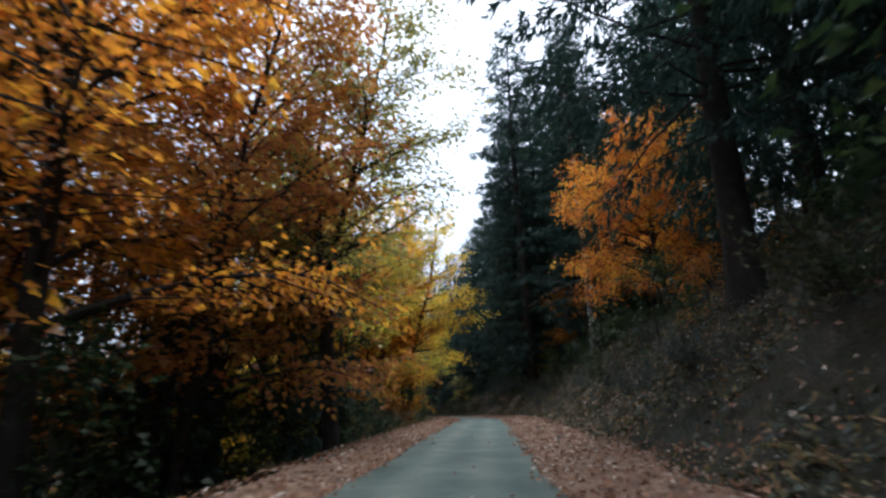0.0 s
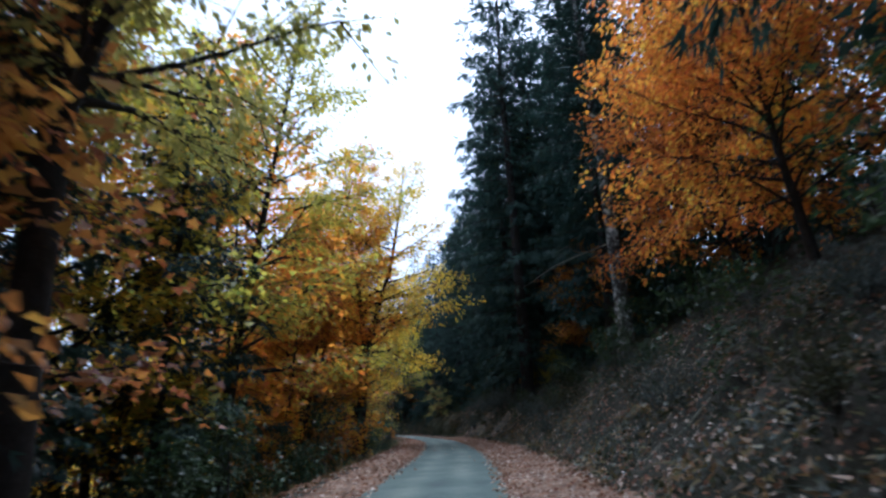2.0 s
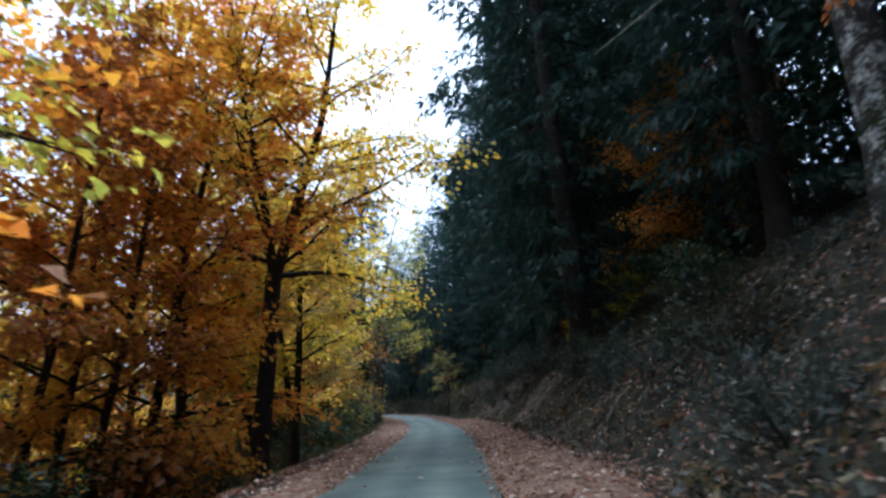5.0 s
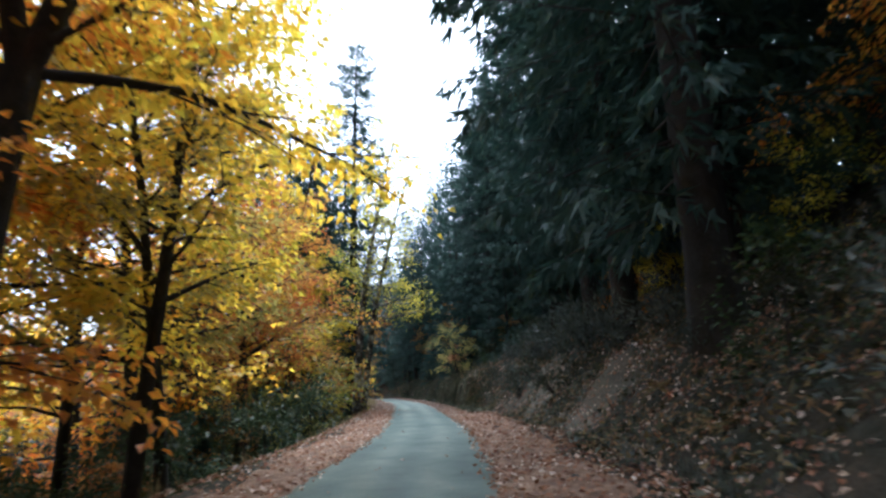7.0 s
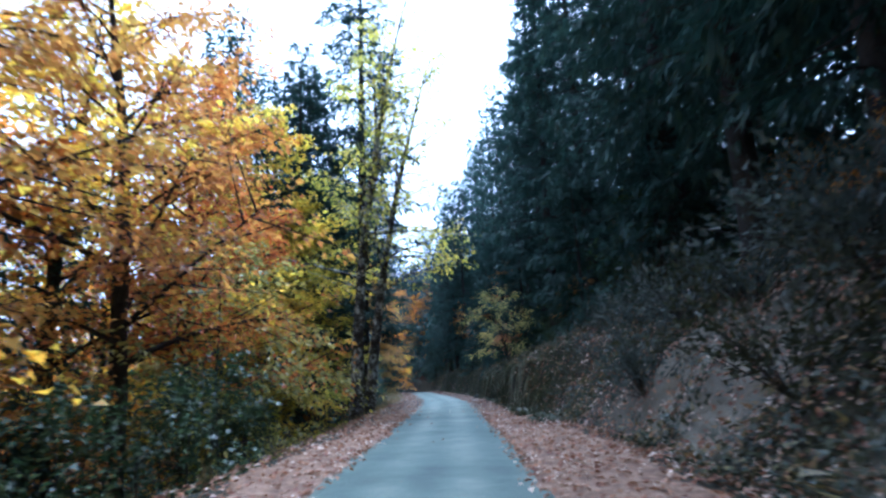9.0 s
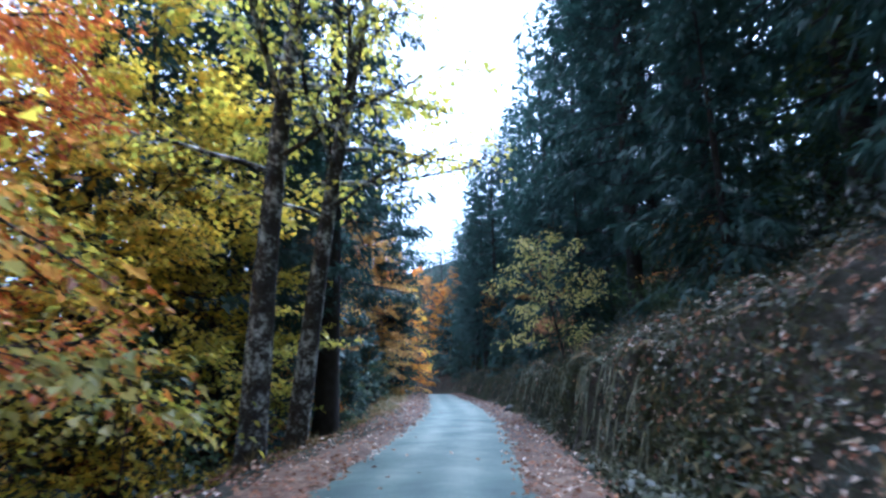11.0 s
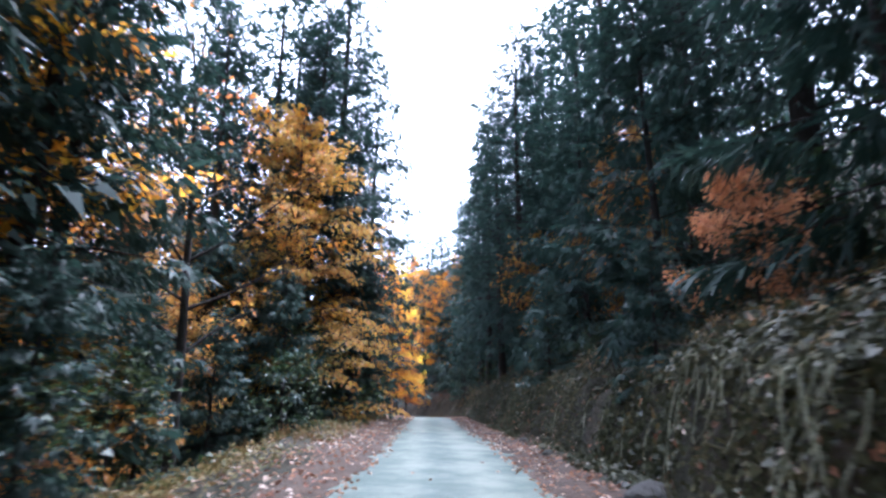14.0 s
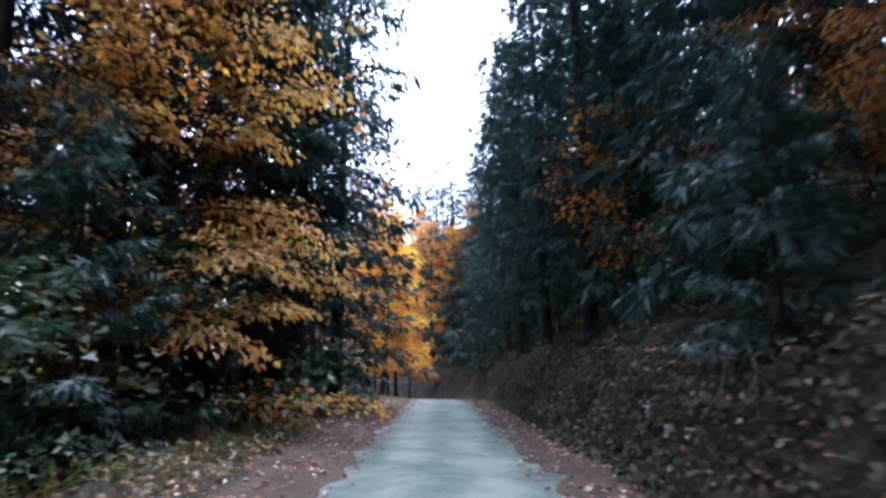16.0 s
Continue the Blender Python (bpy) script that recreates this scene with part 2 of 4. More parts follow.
# ---- plan: the road's line and the ground's height ----
LINE = [(-60, -0.3), (-30, -0.35), (0, -0.55), (12, -0.8), (24, -0.9), (34, -1.15), (42, -1.75), (50, -2.5), (57, -3.4), (64, -4.7), (70, -6.0), (77, -7.35),
        (84, -9.05), (90, -10.7), (97, -13.0), (104, -15.2), (112, -17.6), (119, -20.0), (127, -24.0), (136, -31), (150, -46), (175, -76), (220, -132)]
LINE_Y = np.array([a for a, _ in LINE], float)
LINE_X = np.array([b for _, b in LINE], float)
FINE_Y = np.arange(-60, 220, 0.5)
FINE_X = np.interp(FINE_Y, LINE_Y, LINE_X)
for _ in range(60):
    FINE_X[1:-1] = (FINE_X[:-2] + 2 * FINE_X[1:-1] + FINE_X[2:]) / 4


def road_x(y):
    """The road's middle, in metres."""
    return np.interp(y, FINE_Y * K, FINE_X * K)


ROUGH = [np.random.default_rng(7).uniform(-1, 1, 8) for _ in range(6)]


def waves(x, y, size, n=0):
    """Soft uneven ground, about -1 to 1."""
    out = 0.0
    for i in range(5):
        a = ROUGH[n][i] * 3.1
        out = out + np.sin((x * np.cos(a) + y * np.sin(a)) * (1 + 0.37 * i) / size + 5 * ROUGH[n + 1][i]) * (0.5 / (1 + 0.35 * i))
    return out


def grade(y):
    """The road runs level at first, then gently downhill."""
    return -0.088 * np.log1p(np.exp((np.minimum(y, 200) - 32) / 4))


def height(x, y):
    """The ground: the road, a bank rising on its uphill side, a slope falling on the other."""
    x, y = np.asarray(x, float), np.asarray(y, float)
    u = x - road_x(y)
    yp = y / K
    foot = K * np.interp(yp, [-20, 30, 45, 60, 68, 74, 80, 88, 100, 130], [3.1, 3.1, 3.4, 3.4, 3.0, 2.4, 2.45, 2.6, 2.4, 2.4])
    steep = np.interp(yp, [-20, 30, 45, 60, 68, 74, 84, 95, 130], [0.8, 0.8, 0.75, 0.9, 1.3, 3.6, 3.2, 1.9, 1.5])
    tall = np.interp(yp, [-20, 40, 60, 74, 90, 130], [3.2, 3.2, 2.8, 1.55, 1.35, 1.9])
    ease = np.interp(yp, [-20, 55, 70, 95, 130], [0.62, 0.6, 0.42, 0.46, 0.6])
    foot = foot + 0.18 * waves(x * 0, y, 1.6) + np.interp(yp, [66, 70, 86, 92], [0, 1, 1, 0.3]) * (0.12 * waves(x * 0, y, 0.22, 2) + 0.07 * waves(x * 0, y, 0.09, 3))
    bank = np.clip(u - foot, 0, None)
    rise = np.minimum(bank * steep, tall + ease * (bank - tall / steep).clip(0, 45) + 0.2 * (bank - 45 - tall / steep).clip(0, 80))
    rise = rise + np.clip(bank, 0, 1) * (0.24 * waves(x, y, 0.7, 2) + 0.2 * waves(x, y, 0.28, 3) + 0.09 * waves(x, y, 0.13, 1))
    rise = rise + 0.10 * np.clip((u - 1.6) / 1.5, 0, 1)
    edge = K * np.interp(yp, [-20, 60, 84, 92, 130], [2.7, 2.7, 2.9, 3.7, 3.7])
    drop = np.clip(-u - edge, 0, None)
    berm = np.interp(yp, [-20, 80, 90, 130], [0.06, 0.06, 0.3, 0.2]) * np.clip((-u - 1.5) / (edge - 1.5), 0, 1)
    fall = berm - np.minimum(0.55 * drop, 5 + 0.3 * (drop - 9).clip(0, 40))
    fall = fall + np.clip(drop, 0, 1) * 0.14 * waves(x, y, 0.8, 2)
    z = np.where(u > 0, rise, fall + 0.52 * np.clip(-u - 48, 0, 80))
    crest = np.clip(yp - 110, 0, 40)
    return z + grade(y) - 0.0025 * crest**2 * np.clip(1 - (np.abs(u) - 4) / 10, 0.3, 1) + 0.02 * waves(x, y, 0.35, 1) * np.clip((np.abs(u) - 1.1) / 1, 0, 1)


def ground_at(x, y):
    return float(height(x, y))


def build_ground():
    ys = np.concatenate([[-900, -400, -200, -110], np.arange(-70, -12, 4.0), np.arange(-12, 150, 0.33), np.arange(150, 250, 5.0), [300, 400, 600, 900, 1500, 2500]])
    right = [0.5, 1.0, 1.5, 1.9] + list(np.arange(2.3, 4.4, 0.12)) + list(np.arange(4.4, 8, 0.22)) + [8.5, 9.2, 10, 11, 12.5, 14, 16, 19, 23, 28, 35, 45, 60, 90, 150, 300, 700, 2500]
    left = [0.5, 1.0, 1.5, 1.9] + list(np.arange(2.3, 7, 0.35)) + [7.5, 8.2, 9, 10, 11.5, 13, 15, 18, 22, 28, 35, 45, 60, 90, 150, 300, 700, 2500]
    us = np.array([-a for a in left[::-1]] + [0] + right)
    Y, U = np.meshgrid(ys, us, indexing="ij")
    X = road_x(Y) + U
    Z = height(X, Y) - 0.03
    v = np.stack([X, Y, Z], -1).reshape(-1, 3)
    a, b = len(ys), len(us)
    i = (np.arange(a - 1)[:, None] * b + np.arange(b - 1)[None]).ravel()
    f = np.stack([i, i + 1, i + b + 1, i + b], -1)
    me = mesh_of("ground", v, f, [SOIL], smooth=True)
    clay = np.interp(Y / K, [52, 55, 62, 65], [0, 1, 1, 0]) * np.clip((U - 3.4) / 0.5, 0, 1) * np.clip((6.4 - U) / 1.2, 0, 1)
    clay = clay * np.clip(0.55 + 0.6 * waves(X, Y, 1.1, 1), 0, 1)
    me.attributes.new("clay", "FLOAT", "POINT").data.foreach_set("value", clay.ravel().astype(np.float32))
    ob = new("ground", me)
    return tagged(ob, "brown forest soil strewn with fallen leaves, with a steep bank beside the road", "ground", kind="structure")


def build_road():
    ys = np.arange(-30, 160, 0.35)
    us = np.array([-1.0, -0.97, -0.85, -0.7, -0.55, -0.4, -0.25, -0.1, 0.1, 0.25, 0.4, 0.55, 0.7, 0.85, 0.97, 1.0])
    half = K * (1.32 + np.interp(ys / K, [60, 74, 85, 92, 97, 110], [0, 0.1, 0.22, 0.32, 0.45, 0.4]))
    rng = np.random.default_rng(3)
    wob = np.convolve(rng.standard_normal((len(ys) + 8)), np.ones(9) / 9, "valid") * 0.16
    wob2 = np.convolve(rng.standard_normal((len(ys) + 8)), np.ones(9) / 9, "valid") * 0.16
    X = road_x(ys)[:, None] + us[None] * half[:, None] + np.where(us[None] > 0.9, wob[:, None], 0) + np.where(us[None] < -0.9, wob2[:, None], 0)
    Y = np.repeat(ys[:, None], len(us), 1)
    Z = height(X, Y) * 0 + height(road_x(Y), Y) + 0.02 + 0.03 * (1 - us[None] ** 2)
    Z[:, 0] -= 0.06
    Z[:, -1] -= 0.06
    v = np.stack([X, Y, Z], -1).reshape(-1, 3)
    a, b = len(ys), len(us)
    i = (np.arange(a - 1)[:, None] * b + np.arange(b - 1)[None]).ravel()
    f = np.stack([i, i + 1, i + b + 1, i + b], -1)
    me = mesh_of("road", v, f, [ASPHALT], smooth=True)
    me.attributes.new("across", "FLOAT", "POINT").data.foreach_set("value", np.tile(us, len(ys)).astype(np.float32))
    dust = np.interp(Y / K, [68, 76, 130], [0.0, 0.34, 0.38])
    me.attributes.new("dust", "FLOAT", "POINT").data.foreach_set("value", dust.ravel().astype(np.float32))
    ob = new("road", me)
    return tagged(ob, "narrow grey worn asphalt forest road without markings", "road", kind="structure")


# ---- trees ----
def curve_points(rng, start, way, length, n, rise=0.0, wob=0.06):
    """A crooked polyline; rise bends it up (or down) along its length."""
    pts = [np.array(start, float)]
    d = np.array(way, float)
    d /= np.linalg.norm(d)
    for _ in range(n):
        d = d + np.array([0, 0, rise / n]) + rng.normal(0, wob, 3)
        d /= np.linalg.norm(d)
        pts.append(pts[-1] + d * length / n)
    return np.array(pts)


def along(pts, t):
    k = np.clip(t, 0, 1) * (len(pts) - 1)
    i = np.minimum(k.astype(int) if hasattr(k, "astype") else int(k), len(pts) - 2)
    w = k - i
    return pts[i] * (1 - w)[..., None] + pts[i + 1] * w[..., None] if hasattr(w, "shape") and np.ndim(w) else pts[i] * (1 - w) + pts[i + 1] * w


def broadleaf_meshes(seed, tall, girth, base, spread, lean=(0, 0), fork=0.0, limbs=26, leaves=9000, size=0.17, rise=0.25, bark=None, leaf=None, flat=0.17, twigs=True):
    """Trunk with its limbs, and the crown of leaves in flat sprays."""
    rng = np.random.default_rng(seed)
    tubes, sprays = Tubes(), []
    leaders = []
    way = np.array([lean[0], lean[1], 1.0])
    if fork:
        low = curve_points(rng, (0, 0, -0.5), way, fork + 0.5, 6, 0, 0.02)
        tubes.add(low, girth * np.array([1.5, 1.12, 1.0, 0.95, 0.92, 0.9, 0.95]), 10, 0.04, rng)
        for k, (sx, sy) in enumerate(((0.24, 0.1), (-0.2, -0.16))):
            up = curve_points(rng, low[-1] - [0, 0, 0.1], way + [sx, sy, 0], tall - fork, 9, 0.25, 0.05)
            tubes.add(up, girth * (0.72 - 0.12 * k) * np.linspace(1, 0.1, 10), 8, 0.04, rng)
            leaders.append((up, fork, girth * (0.7 - 0.1 * k)))
    else:
        up = curve_points(rng, (0, 0, -0.5), way, tall + 0.5, 14, 0.1, 0.028)
        r = girth * np.concatenate([[1.5, 1.1], np.linspace(1, 0.08, 13)])
        tubes.add(up, r, 9, 0.04, rng)
        leaders.append((up, 0, girth))
    turn = rng.uniform(0, 6)
    for up, z0, g in leaders:
        n = limbs // len(leaders)
        for k in range(n):
            t = (k + rng.uniform(0, 0.8)) / n
            lo = max(0.0, (base - z0) / (tall - z0))
            t = lo + (1 - lo) * t
            p = along(up, t)
            turn += 2.4 + rng.normal(0, 0.35)
            rel = (t - lo) / (1 - lo + 1e-6)
            reach = spread * (0.55 + 0.75 * math.sin(math.pi * min(1, 0.22 + rel * 0.75))) * (1 - 0.55 * rel) * rng.uniform(0.6, 1.25)
            limb = curve_points(rng, p, (math.cos(turn), math.sin(turn), rng.uniform(0.15, 0.75) + 0.5 * rel), reach, 6, -rise, 0.09)
            g2 = min(g * (1 - 0.85 * t) * 0.55, 0.02 + 0.014 * reach)
            tubes.add(limb[::2] if not twigs else limb, g2 * (np.linspace(1, 0.15, 4) if not twigs else np.linspace(1, 0.15, 7)), 4)
            m = max(3, int(reach * 2.6))
            for j in range(m):
                s = 0.25 + 0.75 * (j + rng.uniform(0, 0.9)) / m
                q = along(limb, min(s, 0.999))
                d = limb[min(6, int(s * 6) + 1)] - limb[min(5, int(s * 6))]
                d = d / np.linalg.norm(d)
                sgn = 1 if j % 2 else -1
                side = np.array([-d[1], d[0], 0]) * sgn
                twig = curve_points(rng, q, d * 0.8 + side * rng.uniform(0.4, 1.1) + [0, 0, rng.uniform(-0.5, 0.5)], reach * rng.uniform(0.18, 0.36) + 0.25, 3, -0.25, 0.1)
                if twigs:
                    tubes.add(twig[::3], max(0.006, g2 * 0.3) * np.array([1, 0.3]), 3)
                sprays.append(twig)
            sprays.append(limb[4:])
        sprays += [up[-4:], up[-3:]]
    per = max(3, leaves // len(sprays))
    B, A, U = [], [], []
    for tw in sprays:
        d = unit(tw[-1] - tw[0])
        side = unit(np.array([-d[1], d[0], 0.0]))
        n = per + int(rng.integers(-2, 3))
        t = rng.uniform(0.05, 1.05, n)
        k = np.clip(t, 0, 0.999) * (len(tw) - 1)
        i = k.astype(int)
        p = tw[i] * (1 - (k - i))[:, None] + tw[i + 1] * (k - i)[:, None]
        s = rng.normal(0, 0.22, n)
        B.append(p + side * s[:, None] + np.array([0, 0, 1.0]) * (rng.normal(-0.03, flat, n))[:, None])
        A.append(unit(d * rng.uniform(0.3, 1, n)[:, None] + side * np.sign(s)[:, None] * rng.uniform(0.3, 1, n)[:, None] + np.array([0, 0, -1.0]) * rng.uniform(0, 0.8, n)[:, None]))
        U.append(unit(np.array([0, 0, 1.0]) + rng.normal(0, 0.45, (n, 3))))
    B, A, U = np.concatenate(B), np.concatenate(A), np.concatenate(U)
    L = size * rng.uniform(0.6, 1.25, len(B))
    v, f = (leaf_quads if twigs else leaf_tris)(B, A, U, L, L * rng.uniform(0.55, 0.8, len(B)))
    return tubes.mesh("trunk", bark or BARK), mesh_of("crown", v, f, [leaf or LEAF_GOLD])


def fan_tris(base, ahead, up, length):
    """Feathery fir sprigs: three thin fingers each."""
    side = unit(np.cross(ahead, up))
    L = length[:, None]
    out = []
    for root, fa, fs, reach in ((base, 1.0, 0.0, 1.0), (base, 0.8, 0.5, 0.75), (base + ahead * L * 0.3, 0.8, -0.45, 0.65)):
        way = unit(ahead * fa + side * fs - up * 0.12)
        across = unit(np.cross(way, up)) * L * 0.10
        out.append(np.stack([root - across, root + across, root + way * L * reach], 1))
    v = np.stack(out, 1).reshape(-1, 3)
    return v, np.arange(len(v)).reshape(-1, 3)


def conifer_meshes(seed, tall, girth, base, spread, sprays=8500, bark=None, near=True, low=0.75, sparse=1.0, size=1.0, taper=0.7):
    """A fir: one straight trunk, whorls of drooping branches set with hanging needle sprigs."""
    rng = np.random.default_rng(seed)
    tubes = Tubes()
    up = curve_points(rng, (0, 0, -0.6), (0, 0, 1), tall + 0.6, 16, 0, 0.008)
    tubes.add(up, girth * np.concatenate([[1.5, 1.1], np.linspace(1, 0.04, 15)]), 10, 0.03, rng)
    rows = []
    z, turn = base, 0.0
    while z < tall - 0.3:
        rel = (z - base) / (tall - base)
        for _ in range(int(rng.integers(2, 5))):
            turn += 2.4 + rng.normal(0, 0.4)
            reach = spread * (1 - rel) ** taper * rng.uniform(0.6, 1.2) * min(1, low + rel * 2) + 0.3
            rows.append((z + rng.uniform(-0.25, 0.25), turn, reach, rel))
        z += sparse * (0.30 + 0.30 * (1 - rel))
    total = sum(r[2] ** 1.25 for r in rows)
    B, A, U, L = [], [], [], []
    for z, turn, reach, rel in rows:
        p = along(up, (z + 0.6) / (tall + 0.6))
        br = curve_points(rng, p, (math.cos(turn), math.sin(turn), 0.1 + 0.5 * rel - 0.25 * (1 - rel)), reach, 5, rng.uniform(-0.6, 0.3), 0.05)
        if near:
            tubes.add(br[[0, 2, 5]], (0.010 + 0.009 * reach) * np.array([1, 0.6, 0.2]), 3)
        n = max(8, int(sprays * reach**1.25 / total))
        t = rng.uniform(0.1, 1.0, n) ** 0.75
        k = np.clip(t, 0, 0.999) * 5
        i = k.astype(int)
        q = br[i] * (1 - (k - i))[:, None] + br[i + 1] * (k - i)[:, None]
        d = unit(br[i + 1] - br[i])
        side = unit(np.cross(d, [0, 0, 1.0])) * np.where(rng.random(n) < 0.5, 1, -1)[:, None]
        w = reach * 0.36 * (1.05 - t * 0.85) * rng.uniform(0, 1, n)
        hang = rng.uniform(0.0, 0.7, n)
        B.append(q + side * w[:, None] + np.array([0, 0, -1.0]) * (w * 0.35 + hang * 0.35)[:, None])
        A.append(unit(d * rng.uniform(0.3, 1.0, n)[:, None] + side * rng.uniform(0.1, 0.9, n)[:, None] + np.array([0, 0, -1.0]) * (hang * 1.6)[:, None]))
        U.append(unit(np.array([0, 0, 1.0]) + rng.normal(0, 0.45, (n, 3))))
        L.append(size * rng.uniform(0.24, 0.52, n) * (0.75 + 0.1 * min(reach, 3)))
    B, A, U, L = np.concatenate(B), np.concatenate(A), np.concatenate(U), np.concatenate(L)
    if near:
        v, f = fan_tris(B, A, U, L)
    else:
        v, f = leaf_tris(B, A, U, L, L * rng.uniform(0.22, 0.36, len(L)))
    return tubes.mesh("trunk", bark or BARK), mesh_of("crown", v, f, [NEEDLES])


def tree(name, meshes, x, y, label, group, turn=0.0, scale=1.0, sink=0.15, leaf=None, bark=None, tip=(0, 0)):
    """A tree at a place of the plan, standing in the ground."""
    ob = new(name)
    px, py = x * K, y * K
    ob.matrix_basis = pose(px, py, ground_at(px, py) - sink, tip[0], tip[1], turn) @ Matrix.Diagonal((scale, scale, scale, 1))
    for part_name, me in zip(("trunk", "crown"), meshes):
        if me is None:
            continue
        part_ob = child(part_name, me, ob)
        own = bark if part_name == "trunk" else leaf
        if own:
            part_ob.material_slots[0].link = "OBJECT"
            part_ob.material_slots[0].material = own
    return tagged(ob, label, "tree", group)


build_ground()
build_road()

# kinds of tree: those near the road with small leaves, those far off with fewer and larger ones
OAK = broadleaf_meshes(11, 19, 0.24, 4.8, 4.4, leaves=13000, limbs=42, size=0.185)
OAK_B = broadleaf_meshes(31, 21, 0.22, 5.6, 4.2, (0.04, 0), leaves=13000, limbs=44, size=0.185)
FORK = broadleaf_meshes(12, 19, 0.27, 5.6, 4.6, (0.06, 0.0), fork=6.6, leaves=14500, limbs=54, size=0.19)
POLE = broadleaf_meshes(13, 18, 0.14, 3.8, 3.3, (0.03, 0.02), leaves=10500, limbs=44, size=0.18)
SLIM = broadleaf_meshes(14, 15, 0.11, 2.6, 2.5, (0.14, 0.04), leaves=7000, limbs=34, size=0.18)
BEECH = broadleaf_meshes(15, 17, 0.18, 1.6, 4.4, leaves=19000, limbs=76, size=0.185, rise=0.6, flat=0.06)
BANK_BEECH = broadleaf_meshes(41, 12, 0.15, 2.2, 4.3, (-0.12, 0.0), leaves=19000, limbs=64, size=0.18, rise=0.3)
SMALL = broadleaf_meshes(16, 6, 0.07, 1.2, 2.2, leaves=4200, limbs=24, size=0.17)
SHRUB = broadleaf_meshes(17, 2.4, 0.03, 0.2, 1.5, leaves=1000, limbs=9, size=0.13, twigs=False)
OAK_MID = broadleaf_meshes(35, 19, 0.20, 5.2, 4.6, leaves=7600, limbs=44, size=0.27, twigs=False)
POLE_MID = broadleaf_meshes(36, 18, 0.14, 4.2, 3.6, leaves=8000, limbs=42, size=0.26, twigs=False)
OAK_FAR = broadleaf_meshes(18, 19, 0.22, 2.6, 4.6, leaves=4000, limbs=28, size=0.46, flat=0.2, twigs=False)
POLE_FAR = broadleaf_meshes(19, 18, 0.15, 2.0, 3.6, leaves=3300, limbs=26, size=0.46, flat=0.2, twigs=False)
LICHEN = broadleaf_meshes(33, 19, 0.26, 6.0, 3.6, leaves=3600, limbs=26, size=0.17, rise=0.1)
SPARSE = broadleaf_meshes(37, 6, 0.06, 1.4, 2.6, leaves=1700, limbs=18, size=0.17, rise=0.4)
BARE = broadleaf_meshes(20, 13, 0.15, 4.0, 3.4, leaves=500, limbs=18, size=0.16, rise=0.0)
FIR = conifer_meshes(21, 27, 0.30, 3.4, 4.8, 6000, size=1.2, low=0.5, taper=0.6)
FIR_TALL = conifer_meshes(22, 33, 0.36, 2.6, 5.3, 9500, size=1.1, low=0.55, taper=0.58)
FIR_BROAD = conifer_meshes(29, 30, 0.42, 5.0, 7.4, 13000, size=1.12, low=0.8, taper=0.5)
FIR_YOUNG = conifer_meshes(23, 11, 0.14, 0.6, 2.9, 2700, size=1.25)
FIR_YOUNG_FAR = conifer_meshes(23, 11, 0.14, 0.5, 2.9, 1800, near=False, size=1.7)
FIR_OPEN = conifer_meshes(24, 34, 0.43, 5.6, 4.9, 15000, sparse=1.0, size=0.92, low=0.55, taper=0.55)
FIR_THIN = conifer_meshes(30, 19, 0.12, 5.0, 2.6, 1500, sparse=2.4, size=1.1, low=1.0, taper=0.4)
PINE = conifer_meshes(27, 29, 0.40, 10, 4.2, 5200, size=1.15)
FIR_MID = conifer_meshes(28, 29, 0.30, 1.5, 5.2, 6200, near=False, size=1.42, taper=0.6)
FIR_FAR = conifer_meshes(25, 28, 0.30, 1.5, 5.0, 2900, near=False, size=1.85, taper=0.6)
FIR_FAR_B = conifer_meshes(26, 32, 0.34, 2.0, 5.4, 3100, near=False, size=1.85, taper=0.6)

WORDS = {
    LEAF_GOLD.name: "tall tree with golden yellow autumn leaves",
    LEAF_ORANGE.name: "tall tree with orange autumn leaves",
    LEAF_FLAME.name: "beech with red-orange autumn leaves",
    LEAF_EMBER.name: "autumn tree with russet and red-orange leaves",
    LEAF_AMBER.name: "tree with layered amber and orange leaves",
    LEAF_DULL.name: "tree with dull yellow-green leaves",
    LEAF_RUST.name: "tall tree with thinning rust-brown autumn leaves",
    LEAF_LIME.name: "tree with yellow-green turning leaves",
    LEAF_SALMON.name: "small oak with pale orange-brown autumn leaves",
    LEAF_GREEN.name: "dark green leafy understorey tree",
}
BELOW, ABOVE = "trees on the slope below the road", "trees on the hillside above the road"


def leafy(kind, x, y, leaf, turn=0.0, scale=1.0, side=BELOW, bark=None, sink=0.15, tip=(0, 0), extra=" below the road"):
    return tree("broadleaf_tree", kind, x, y, WORDS[leaf.name] + extra, side, turn, scale, sink, leaf, bark, tip)


def fir(kind, x, y, turn=0.0, scale=1.0, side=ABOVE, label="tall dark green fir with drooping branches on the hillside", bark=None):
    return tree("conifer_tree", kind, x, y, label, side, turn, scale, bark=bark)


def plan_x(y, u):
    """The plan place at u units beside the road's middle."""
    return float(np.interp(y, LINE_Y, LINE_X)) + u


